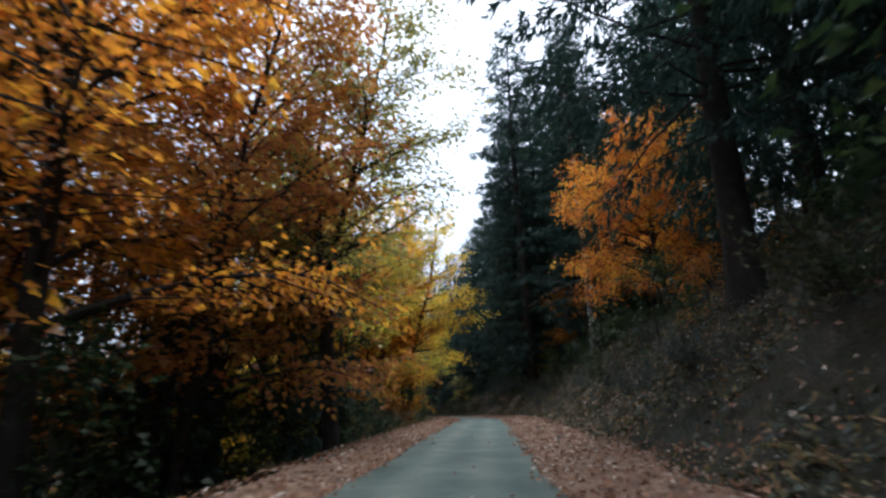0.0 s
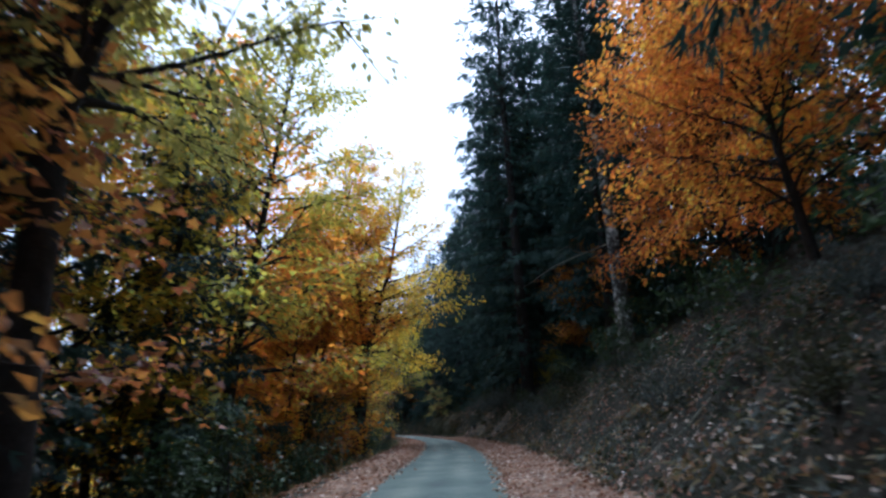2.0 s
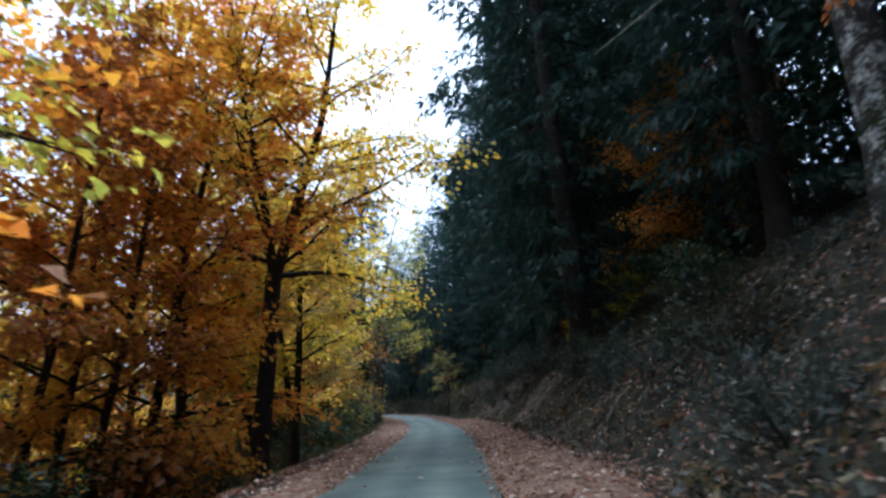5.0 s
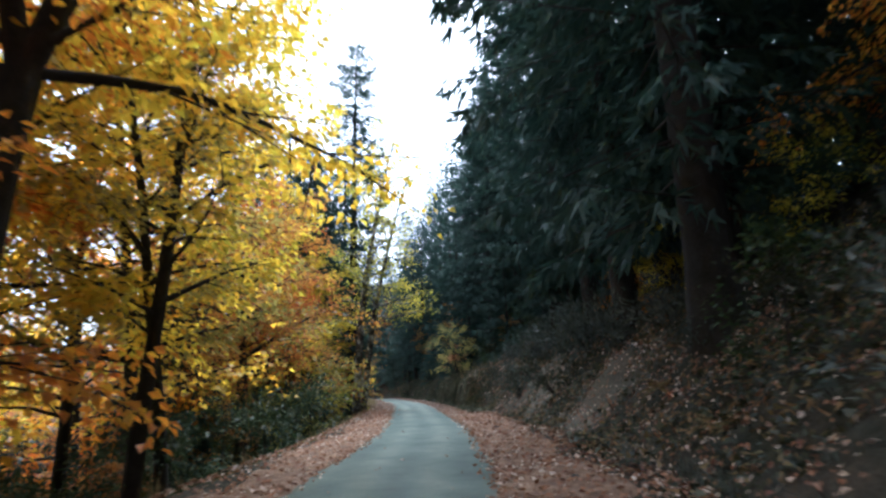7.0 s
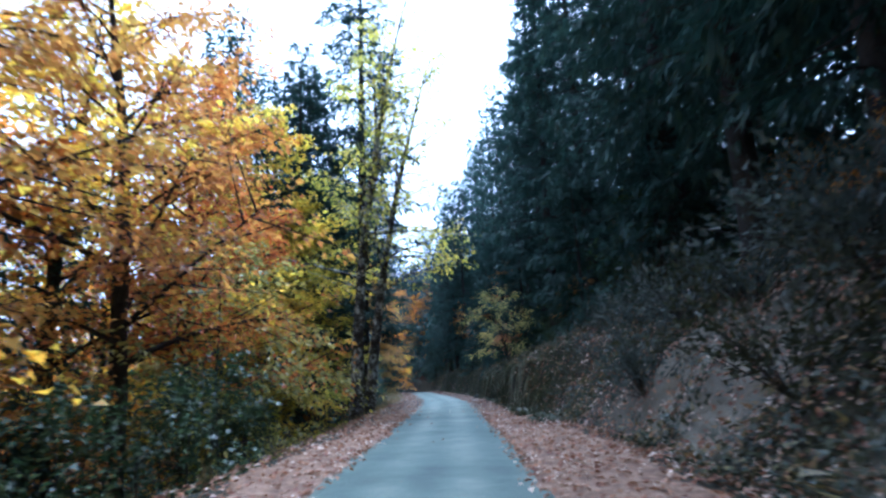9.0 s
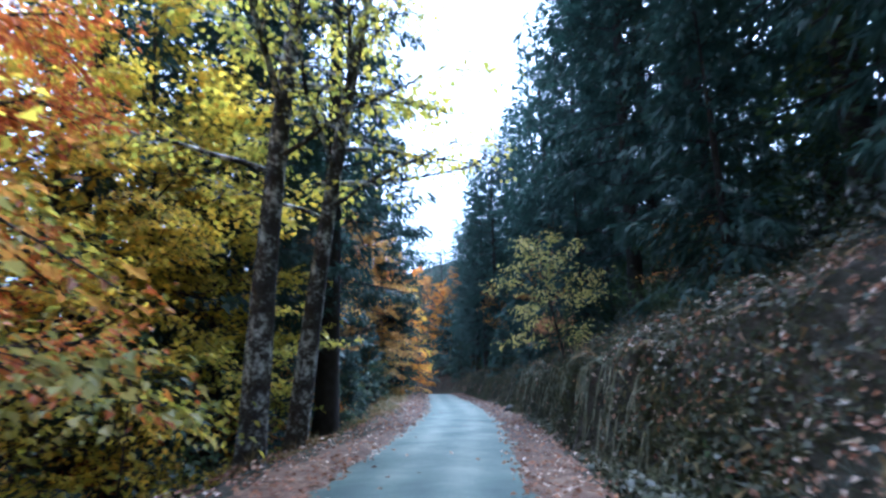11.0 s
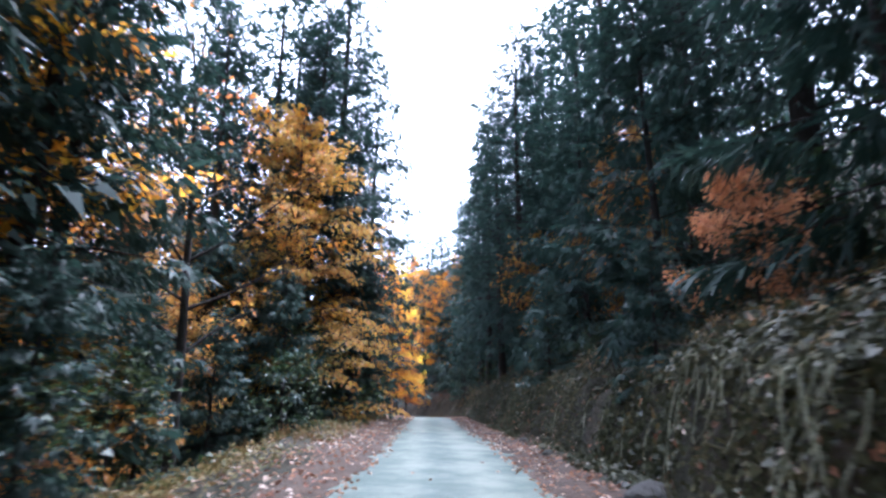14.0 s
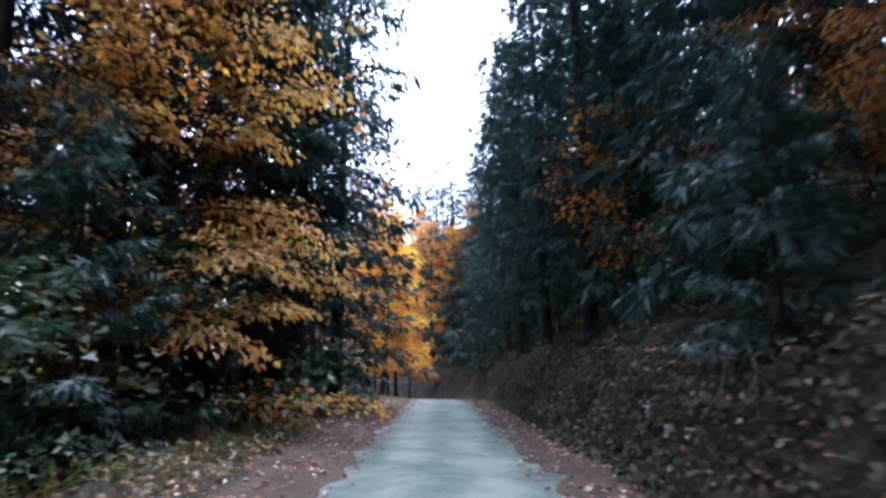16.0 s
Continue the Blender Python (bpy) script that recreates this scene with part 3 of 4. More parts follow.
# trees near the road on its downhill side
for x, y, kind, leaf, turn, *more in [
    (-6.6, 7.5, OAK, LEAF_ORANGE, 20), (-8.8, 17.6, OAK_MID, LEAF_RUST, 20, 1.3), (-9.5, 4.0, OAK_MID, LEAF_ORANGE, 60, 1.05), (-9.3, 10, OAK_B, LEAF_RUST, 140), (-8.0, 14, POLE, LEAF_RUST, 0, 1.25), (-5.6, 19.6, FORK, LEAF_DULL, 130, 1.1),
    (-10, 20, OAK_MID, LEAF_RUST, 200), (-8.8, 32.4, OAK_B, LEAF_LIME, 250, 1.1), (-9.9, 40.3, SLIM, LEAF_RUST, 0, 1.2), (-9.3, 41.8, SLIM, LEAF_ORANGE, 350, 1.15), (-10.8, 42.2, SLIM, LEAF_RUST, 15, 1.25),
    (-12, 29, OAK_MID, LEAF_LIME, 10, 1.2), (-9.8, 44.3, POLE, LEAF_ORANGE, 30, 1.3), (-7.2, 46, FORK, LEAF_GOLD, 20, 1.12), (-7.8, 50.4, POLE, LEAF_GOLD, 100, 1.2),
    (-8.2, 52.4, POLE, LEAF_DULL, 220, 1.1), (-12.5, 38, OAK_MID, LEAF_ORANGE, 300, 1.35), (-10.6, 48.5, OAK_MID, LEAF_GOLD, 80, 1.15), (-14, 44, SLIM, LEAF_GOLD, 0), (-14.8, 46.7, SLIM, LEAF_ORANGE, 10),
    (-12.4, 57.0, OAK_B, LEAF_AMBER, 90, 1.15), (-13.2, 67, OAK, LEAF_EMBER, 10, 0.9), (-11.2, 65.5, SPARSE, LEAF_DULL, 20, 1.3), (-12.2, 61.0, SPARSE, LEAF_RUST, 200, 1.0), (-11.7, 62.8, OAK, LEAF_RUST, 45, 1.05), (-12.6, 69.4, SPARSE, LEAF_LIME, 10, 1.2), (-13, 55, OAK_MID, LEAF_GOLD, 200),
    (-13.4, 75.2, BEECH, LEAF_LIME, 40, 0.74), (-14.5, 64, OAK_MID, LEAF_GOLD, 120), (-14.6, 71.8, BEECH, LEAF_GOLD, 190, 0.8), (-18.5, 70, OAK_MID, LEAF_LIME, 70), (-17.5, 74, OAK_MID, LEAF_GOLD, 10), (-14.2, 74.5, POLE_MID, LEAF_GOLD, 70, 1.0), (-11.5, 34.8, OAK_MID, LEAF_ORANGE, 170, 1.3), (-13.5, 49.5, OAK_MID, LEAF_GOLD, 0),
    (-15.9, 84, SMALL, LEAF_RUST, 0, 0.85), (-19.2, 92.4, POLE, LEAF_AMBER, 230, 0.6), (-15.6, 86.4, SMALL, LEAF_AMBER, 230, 0.6), (-18.5, 86, POLE_MID, LEAF_ORANGE, 80), (-18.8, 98.4, BEECH, LEAF_AMBER, 100, 0.86), (-20, 89, POLE_MID, LEAF_RUST, 30),
    (-21.5, 99.5, OAK, LEAF_ORANGE, 200, 0.9), (-22.4, 117, SLIM, LEAF_ORANGE, 30, 0.75), (-23.2, 119, SLIM, LEAF_GOLD, 10, 0.85), (-24.0, 120.5, SLIM, LEAF_RUST, 50, 1.0),
    (-23.4, 122.0, SLIM, LEAF_ORANGE, 150, 0.9), (-24.6, 123.6, SLIM, LEAF_GOLD, 250, 0.85), (-25.4, 121.6, SLIM, LEAF_RUST, 80, 1.05), (-26.2, 125.5, SLIM, LEAF_ORANGE, 200, 0.95), (-25.6, 130.0, SLIM, LEAF_ORANGE, 110, 0.8), (-27.4, 131.5, SLIM, LEAF_RUST, 300, 0.85), (-24.0, 135.5, SLIM, LEAF_ORANGE, 20, 0.8), (-21.8, 137.5, SLIM, LEAF_RUST, 170, 0.8),
]:
    leafy(kind, x, y, leaf, turn, *more)
leafy(BARE, -16.9, 89.9, LEAF_RUST, 0, 1.0)
# two trunks grey with lichen, beside the first firs
leafy(LICHEN, -9.6, 71.7, LEAF_LIME, 30, 1.0, bark=BARK_GREY, tip=(0, 1.5))
lichen_tree = leafy(LICHEN, -9.75, 73.4, LEAF_LIME, 20, 0.9, bark=BARK_GREY, tip=(0, 6))


def dead_limb(parent, start, end, seed, thick):
    """A bare crooked limb with curling twigs, reaching out over the road."""
    rng = np.random.default_rng(seed)
    back = parent.matrix_basis.inverted()
    start, end = np.array(back @ Vector(start)), np.array(back @ Vector(end))
    way = end - start
    long = float(np.linalg.norm(way))
    limb = curve_points(rng, start, way + [0, 0, -0.12 * long], long, 9, 0.35, 0.07)
    t = Tubes()
    t.add(limb, thick * np.linspace(1, 0.2, 10), 6, 0.08, rng)
    for k in range(2, 10):
        side = np.cross(way / long, [0, 0, 1.0]) * rng.choice([-1, 1])
        twig = curve_points(rng, limb[k], way / long * 0.7 + side * rng.uniform(0.3, 1.0) + [0, 0, rng.uniform(-0.5, 0.6)], long * rng.uniform(0.14, 0.34), 5, rng.uniform(-1.0, 0.9), 0.16)
        t.add(twig, thick * 0.36 * np.linspace(1, 0.25, 6), 4)
        for j in (2, 4):
            t.add(curve_points(rng, twig[j], rng.normal(0, 1, 3) + way / long, long * 0.1, 3, -0.5, 0.2), thick * 0.14 * np.linspace(1, 0.4, 4), 3)
    child("dead_limb", t.mesh("dead_limb", BARK_GREY), parent, "bare crooked limb grey with lichen")


dead_limb(lichen_tree, (-10.6, 82.3, 5.0), (-6.9, 83.4, 4.8), 4, 0.085)
dead_limb(lichen_tree, (-10.5, 82.3, 6.6), (-7.6, 85.4, 6.6), 6, 0.07)
for x, y, kind, s in [(-12.2, 79.6, FIR_OPEN, 0.94), (-15.8, 81, FIR, 0.95), (-14.8, 77.5, FIR, 0.9), (-7.7, 20.6, FIR, 0.6), (-8.5, 27.6, FIR, 0.66), (-11.5, 19.5, FIR_MID, 0.6), (-8.9, 16.2, FIR_YOUNG, 0.85), (-14.6, 86.5, FIR_YOUNG, 0.34),
                      (-13.2, 83.5, FIR_YOUNG, 0.36), (-13.4, 59.6, FIR_MID, 0.5), (-14.6, 63.4, FIR_MID, 0.5), (-12.6, 58.6, FIR_YOUNG, 0.55), (-11.9, 60.4, FIR_YOUNG, 0.42), (-13.8, 61.8, FIR_YOUNG, 0.6), (-19.0, 84.5, FIR_FAR, 1.0), (-21.0, 80.5, FIR_FAR, 1.05), (-18.6, 76.8, FIR_FAR, 1.0), (-11.0, 9.0, FIR_MID, 0.8), (-12.5, 14.5, FIR_MID, 0.75), (-9.0, 32.9, FIR_THIN, 1.0), (-12.5, 24.8, FIR_MID, 0.75), (-16.8, 85.8, FIR, 0.8), (-17.0, 83.0, FIR_MID, 0.95), (-21.8, 100.6, FIR_MID, 1.0), (-19.8, 100.4, FIR, 0.85), (-23.2, 104.0, FIR_MID, 1.05), (-19.2, 105.8, FIR_MID, 0.75), (-18.4, 102.2, FIR, 0.62), (-20.6, 104.5, FIR_TALL, 1.0), (-20.0, 107.5, FIR_MID, 0.5), (-23.5, 107, FIR_MID, 0.9), (-24.2, 97.5, FIR_MID, 0.9), (-21.4, 96.5, FIR, 0.85), (-17.4, 95.2, FIR_YOUNG, 0.6), (-26, 102, FIR_MID, 0.9), (-15.6, 73.5, FIR_MID, 0.85), (-17.8, 79, FIR_MID, 0.9), (-16.0, 88.2, FIR_YOUNG, 0.34), (-17.8, 87.2, FIR, 0.75), (-22.0, 93.2, FIR, 0.45), (-19.8, 90.4, FIR_YOUNG, 0.9), (-24.5, 95.4, FIR_MID, 0.6), (-17.6, 92.0, FIR_YOUNG, 0.5), (-20.2, 94.6, FIR_YOUNG, 1.0), (-19.5, 97.5, FIR_YOUNG, 0.9)]:
    fir(kind, x, y, 50 * y, s, BELOW, "dark green fir among autumn trees below the road")

# woods where the road bends away
for x, y, kind, leaf, turn, s in [(-29.0, 128, OAK_FAR, LEAF_ORANGE, 0, 0.75), (-31.5, 132, OAK_FAR, LEAF_RUST, 80, 0.8), (-27.6, 126.2, POLE_FAR, LEAF_ORANGE, 40, 0.7), (-33.5, 129.5, POLE_FAR, LEAF_RUST, 10, 0.9),
                                  (-24.5, 139.0, OAK_FAR, LEAF_ORANGE, 150, 0.6), (-27.5, 142.0, OAK_FAR, LEAF_RUST, 200, 0.65), (-30.0, 146.0, POLE_FAR, LEAF_ORANGE, 250, 0.8)]:
    leafy(kind, x, y, leaf, turn, s, extra=" at the bend")
for x, y, s in [(-26.0, 144, 0.55), (-29.5, 149, 0.65), (-22.0, 142, 0.5), (-34.0, 153, 0.75), (-19.0, 139, 0.5), (-36.0, 127, 0.7)]:
    fir(FIR_FAR, x, y, 71 * y, s, BELOW, "dark green fir at the bend of the road")

# dark firs standing behind them
rng = np.random.default_rng(16)
for k in range(13):
    y = 3 + 30 * (k + rng.uniform(0, 1)) / 13
    fir(FIR_MID if k % 2 else FIR_YOUNG_FAR, plan_x(y, -rng.uniform(8.5, 14)), y, rng.uniform(0, 360), rng.uniform(0.4, 0.62) if k % 2 else rng.uniform(0.6, 1.0), BELOW, "dark green fir among autumn trees below the road")
for k in range(16):
    y = 34 + 44 * (k + rng.uniform(0, 1)) / 16
    fir(FIR_YOUNG_FAR, plan_x(y, -rng.uniform(12, 20)), y, rng.uniform(0, 360), rng.uniform(0.45, 0.8), BELOW, "young dark green fir in the understorey below the road")

# a second row close behind them
rng = np.random.default_rng(15)
for k in range(8):
    y = -2 + 34 * (k + rng.uniform(0, 1)) / 8
    x = plan_x(y, -rng.uniform(8.5, 12.5))
    leaf = ([LEAF_RUST, LEAF_ORANGE, LEAF_RUST] if y < 22 else [LEAF_LIME, LEAF_ORANGE, LEAF_GOLD] if y < 30 else [LEAF_GOLD, LEAF_ORANGE, LEAF_RUST])[int(rng.integers(0, 3))]
    leafy([OAK_MID, POLE_MID][k % 2], x, y, leaf, rng.uniform(0, 360), rng.uniform(0.85, 1.2))

# more trees further down that slope
rng = np.random.default_rng(5)
for k in range(56):
    y = -10 + 142 * (k + rng.uniform(0, 1)) / 56
    x = plan_x(y, -[14, 18, 23, 30][k % 4] - rng.uniform(0, 5))
    leaf = [LEAF_GOLD, LEAF_ORANGE, LEAF_RUST, LEAF_ORANGE, LEAF_LIME, LEAF_RUST, LEAF_GOLD][int(rng.integers(0, 7))]
    if rng.random() < 0.22:
        fir(FIR_FAR, x, y, rng.uniform(0, 360), rng.uniform(0.7, 0.95), BELOW, "dark green fir among autumn trees below the road")
    else:
        leafy([OAK_FAR, POLE_FAR][k % 2], x, y, leaf, rng.uniform(0, 360), rng.uniform(0.85, 1.25))

# firs on the hillside: near the bank, then up the slope
for x, y, kind, s in [(7.2, 3, FIR, 1), (8.6, 8.5, FIR_BROAD, 0.9), (11, 8, FIR_MID, 1.1), (11.5, 15, FIR_MID, 1), (13, 23, FIR_MID, 1.1), (6.3, 14.5, FIR_BROAD, 1), (10.8, 18.5, FIR_MID, 1.1), (12.5, 28, FIR_MID, 1.1), (10.8, 41.5, FIR_MID, 1.0), (12.6, 36, FIR_MID, 1.0), (14, 43.5, FIR_MID, 1.1), (15.5, 38.5, FIR_MID, 1.1), (13, 48, FIR_MID, 1.05), (7.2, 44, FIR_TALL, 1.0), (8.4, 47.5, FIR_MID, 1.1), (3.1, 51.8, FIR_TALL, 1.3), (5.0, 55.8, FIR_TALL, 1.12), (2.6, 58.0, FIR, 1.28), (6.2, 59.0, FIR_MID, 1.2), (7.6, 53.0, FIR_MID, 1.25), (8.2, 63.5, FIR_MID, 1.2),
                      (3.6, 61.8, FIR_TALL, 1.05), (2.6, 66.0, FIR, 1.15), (1.9, 70.5, FIR_TALL, 0.95), (1.8, 76, FIR, 1.05), (-0.4, 81, FIR_TALL, 0.95), (-2.5, 83.2, FIR, 0.95), (-1.3, 87, FIR, 1.1), (-3.2, 92, FIR_TALL, 0.9),
                      (-4.6, 98, FIR, 1.1), (-6.8, 103.5, FIR_MID, 1), (-8.4, 109, FIR_MID, 1), (-10.4, 115, FIR_MID, 0.95), (-11.6, 122, FIR_MID, 1), (-13.8, 129, FIR_MID, 1)]:
    fir(kind, x, y, 77 * y, s)
for k in range(48):
    y = -16 + 165 * (k + rng.uniform(0, 1)) / 48
    x = plan_x(y, [13, 16, 20, 26][k % 4] + rng.uniform(0, 3) + (5 if y < 34 else 0))
    fir([FIR_FAR, FIR_FAR_B][k % 2], x, y, rng.uniform(0, 360), rng.uniform(0.85, 1.12))
for x, y in [(7, 68), (9.5, 71), (6, 74), (11, 66), (5, 78.5), (8.5, 76.5), (3.6, 82.5), (6.4, 86), (12, 61), (9.5, 57.5)]:
    fir(FIR_FAR if y > 70 else FIR_MID, x, y, 53 * y, 1.05)
for k in range(26):
    y = 124 + 60 * rng.uniform(0, 1) ** 1.3
    x = -16 - 0.55 * (y - 124) + rng.uniform(-22, 26)
    if abs(x - plan_x(y, 0)) > 6:
        fir([FIR_FAR, FIR_FAR_B][k % 2], x, y, rng.uniform(0, 360), rng.uniform(0.36, 0.55))
for k in range(22):
    y = 121 + 44 * rng.uniform(0, 1)
    fir([FIR_FAR, FIR_FAR_B][k % 2], plan_x(y, 9 + 42 * rng.uniform(0, 1) ** 1.3), y, rng.uniform(0, 360), rng.uniform(0.42, 0.62))
for x, y, s in [(-19.4, 126.5, 0.75), (-21.2, 131.0, 0.9), (-20.0, 134.5, 1.0), (-18.0, 121.5, 0.5), (-14.6, 117.5, 0.55), (-13.4, 121, 0.8), (-16.6, 124, 0.7), (-19.5, 128.5, 0.9), (-22.5, 133, 1.0), (-17.5, 132, 1.1), (-26.5, 138, 1.1), (-12.8, 112, 0.5), (-31, 143, 1.1), (-9, 114.5, 0.9), (-11.8, 118.5, 0.9), (-10.2, 126, 1.2), (-12.8, 135, 1.3), (-7.5, 121, 1.1)]:
    fir(FIR_YOUNG_FAR, x, y, 61 * y, s, ABOVE, "young dark green fir beyond the crest of the road")

pine = fir(PINE, 6.6, 38.9, 0, 1.0, ABOVE, "tall grey-barked fir with a bare lower trunk", BARK_GREY)
dead = Tubes()
dead.add([(0, 0, 6.2), (-1.6, 0.2, 5.7), (-3.3, 0.1, 5.0), (-4.9, 0.4, 4.0)], [0.035, 0.028, 0.02, 0.01], 6)
dead.add([(-1.6, 0.2, 5.7), (-2.6, -0.4, 5.9), (-3.2, -0.6, 5.6)], [0.014, 0.01, 0.006], 4)
child("dead_branch", dead.mesh("dead_branch", ROOT), pine, "bare pale dead branch")
for x, y, size in [(-8.2, 99, 1.0), (-6.2, 93.5, 1.05), (-10.2, 105, 0.9), (-4.3, 86, 0.95), (-9.2, 95.6, 0.35), (-6.9, 88.6, 0.3), (1.2, 70.5, 0.8), (-1.2, 75, 0.8)]:
    fir(FIR_YOUNG, x, y, 43 * y, size, ABOVE, "young dark green fir growing on the bank")
for y, u, size in [(106, 4.4, 0.8), (110.5, 4.0, 0.75), (115, 3.8, 0.7), (120, 4.2, 0.7)]:
    fir(FIR, plan_x(y, u), y, 31 * y, size)

# autumn trees on the bank
for x, y, kind, leaf, turn, s in [
    (7.9, 25.8, BANK_BEECH, LEAF_FLAME, 0, 0.88), (9.8, 33.6, BANK_BEECH, LEAF_EMBER, 20, 1.0), (7.8, 49.8, BANK_BEECH, LEAF_EMBER, 30, 0.72), (5.6, 62.8, SPARSE, LEAF_GOLD, 0, 0.7), (4.2, 66.8, SPARSE, LEAF_RUST, 0, 0.5),
    (-5.6, 87.4, SMALL, LEAF_SALMON, 50, 0.44), (-7.1, 97.4, POLE, LEAF_RUST, 60, 0.52), (-1.4, 79.5, SPARSE, LEAF_RUST, 10, 0.5),
    (4.6, 50.6, SPARSE, LEAF_GOLD, 80, 0.45), (3.9, 58.9, SPARSE, LEAF_GOLD, 80, 0.5), (4.6, 60.2, SPARSE, LEAF_GOLD, 200, 0.55), (3.3, 60.9, SPARSE, LEAF_EMBER, 140, 0.4), (-9.8, 106, SMALL, LEAF_RUST, 0, 1.2),
]:
    leafy(kind, x, y, leaf, turn, s, ABOVE, extra=" on the bank")
leafy(SPARSE, -4.7, 80.3, LEAF_DULL, 30, 0.76, ABOVE, tip=(0, -17), extra=" leaning from the bank")



# ---- undergrowth, litter and stones ----
GREY_GREEN = leaf_material("broom_stems", [(0.0, (0.05, 0.066, 0.053)), (0.5, (0.095, 0.112, 0.092)), (1.0, (0.18, 0.18, 0.15))], 0.25)
MOSS = leaf_material("moss_and_ivy", [(0.0, (0.021, 0.026, 0.011)), (0.5, (0.053, 0.056, 0.024)), (1.0, (0.14, 0.12, 0.06))], 0.2)
LITTER = rough_material("leaf_litter", [(0.32, (0.06, 0.04, 0.028)), (0.44, (0.15, 0.09, 0.058)), (0.54, (0.27, 0.17, 0.11)), (0.68, (0.42, 0.33, 0.25))], 3.5, 0.9, 0.9, 22, bump_scale=24, distance=0.04)


def build_verge(name, side, label):
    """The strip of fallen leaves between the asphalt and the slope."""
    rng = np.random.default_rng(40 + side)
    ys = np.arange(-30, 140, 0.4)
    yp = ys / K
    inner = K * 1.22
    if side > 0:
        outer = K * np.interp(yp, [-20, 30, 45, 60, 68, 74, 80, 88, 100, 130], [3.2, 3.1, 2.7, 2.9, 2.6, 2.15, 2.2, 2.4, 2.2, 2.2])
    else:
        outer = K * np.interp(yp, [-20, 30, 60, 84, 92, 130], [2.5, 2.5, 2.4, 2.1, 2.5, 2.5])
    outer = outer + np.convolve(rng.standard_normal(len(ys) + 6), np.ones(7) / 7, "valid") * 0.45
    us = np.linspace(0, 1, 9)
    U = side * (inner + (outer - inner)[:, None] * us[None])
    X = road_x(ys)[:, None] + U
    Y = np.repeat(ys[:, None], 9, 1)
    lift = 0.035 + 0.03 * waves(X, Y, 0.25, 2) + 0.02 * waves(X, Y, 0.12, 3)
    Z = height(X, Y) + np.clip(lift, 0.012, None)
    Z[:, -1] -= 0.07
    Z[:, 0] -= 0.035
    v = np.stack([X, Y, Z], -1).reshape(-1, 3)
    i = (np.arange(len(ys) - 1)[:, None] * 9 + np.arange(8)[None]).ravel()
    f = np.stack([i, i + 1, i + 10, i + 9], -1)
    if side < 0:
        f = f[:, ::-1]
    me = mesh_of(name, v, f, [LITTER], smooth=True)
    bare = np.interp(Y / K, [64, 78, 140], [0.0, 0.9, 1.0])
    me.attributes.new("bare", "FLOAT", "POINT").data.foreach_set("value", bare.ravel().astype(np.float32))
    return tagged(new(name, me), label, "verge", kind="structure")


def bare_gravel(m):
    """Dull earth and gravel where few leaves lie."""
    nodes, links = m.node_tree.nodes, m.node_tree.links
    at = nodes.new("ShaderNodeAttribute")
    at.attribute_name = "bare"
    n = noise_node(nodes, links, 1.6, 6, 0.7)
    amount = maths(nodes, links, "MULTIPLY", at.outputs["Fac"], maths(nodes, links, "ADD", n.outputs["Fac"], 0.4))
    r = [x for x in nodes if x.bl_idname == "ShaderNodeValToRGB"][0]
    p = [x for x in nodes if x.bl_idname == "ShaderNodeBsdfPrincipled"][0]
    fine = noise_node(nodes, links, 30, 5, 0.8)
    earth = ramp(nodes, [(0.3, (0.018, 0.014, 0.010)), (0.5, (0.046, 0.035, 0.026)), (0.7, (0.12, 0.10, 0.085))])
    links.new(fine.outputs["Fac"], earth.inputs[0])
    mix = nodes.new("ShaderNodeMix")
    mix.data_type = "RGBA"
    links.new(amount, mix.inputs["Factor"])
    links.new(r.outputs[0], mix.inputs["A"])
    links.new(earth.outputs[0], mix.inputs["B"])
    links.new(mix.outputs["Result"], p.inputs["Base Color"])


bare_gravel(LITTER)
build_verge("verge_left", -1, "roadside verge covered in brown fallen leaves")
build_verge("verge_right", 1, "sandy roadside verge covered in fallen leaves")


def scatter(rng, n, u0, u1, y0, y1):
    """Random places beside the road, in metres, with the ground's normal there."""
    y = rng.uniform(y0, y1, n) * K
    u = rng.uniform(u0, u1, n) * K
    x = road_x(y) + u
    z = height(x, y)
    gx = (height(x + 0.15, y) - height(x - 0.15, y)) / 0.3
    gy = (height(x, y + 0.15) - height(x, y - 0.15)) / 0.3
    return np.stack([x, y, z], -1), unit(np.stack([-gx, -gy, np.ones(n)], -1))


def litter(name, parts, size, mat, label, lift=0.035):
    rng = np.random.default_rng(len(name) * 7)
    P, Nn = zip(*(scatter(rng, *p) for p in parts))
    P, Nn = np.concatenate(P), np.concatenate(Nn)
    n = len(P)
    nrm = unit(Nn + rng.normal(0, 0.28, (n, 3)))
    ahead = unit(np.cross(nrm, rng.normal(0, 1, (n, 3))))
    L = size * rng.uniform(0.55, 1.35, n)
    v, f = leaf_quads(P + nrm * (lift + rng.uniform(0, 0.03, n))[:, None], ahead, nrm, L, L * rng.uniform(0.5, 0.85, n))
    return tagged(new(name, mesh_of(name, v, f, [mat])), label, "leaves", kind="stuff")


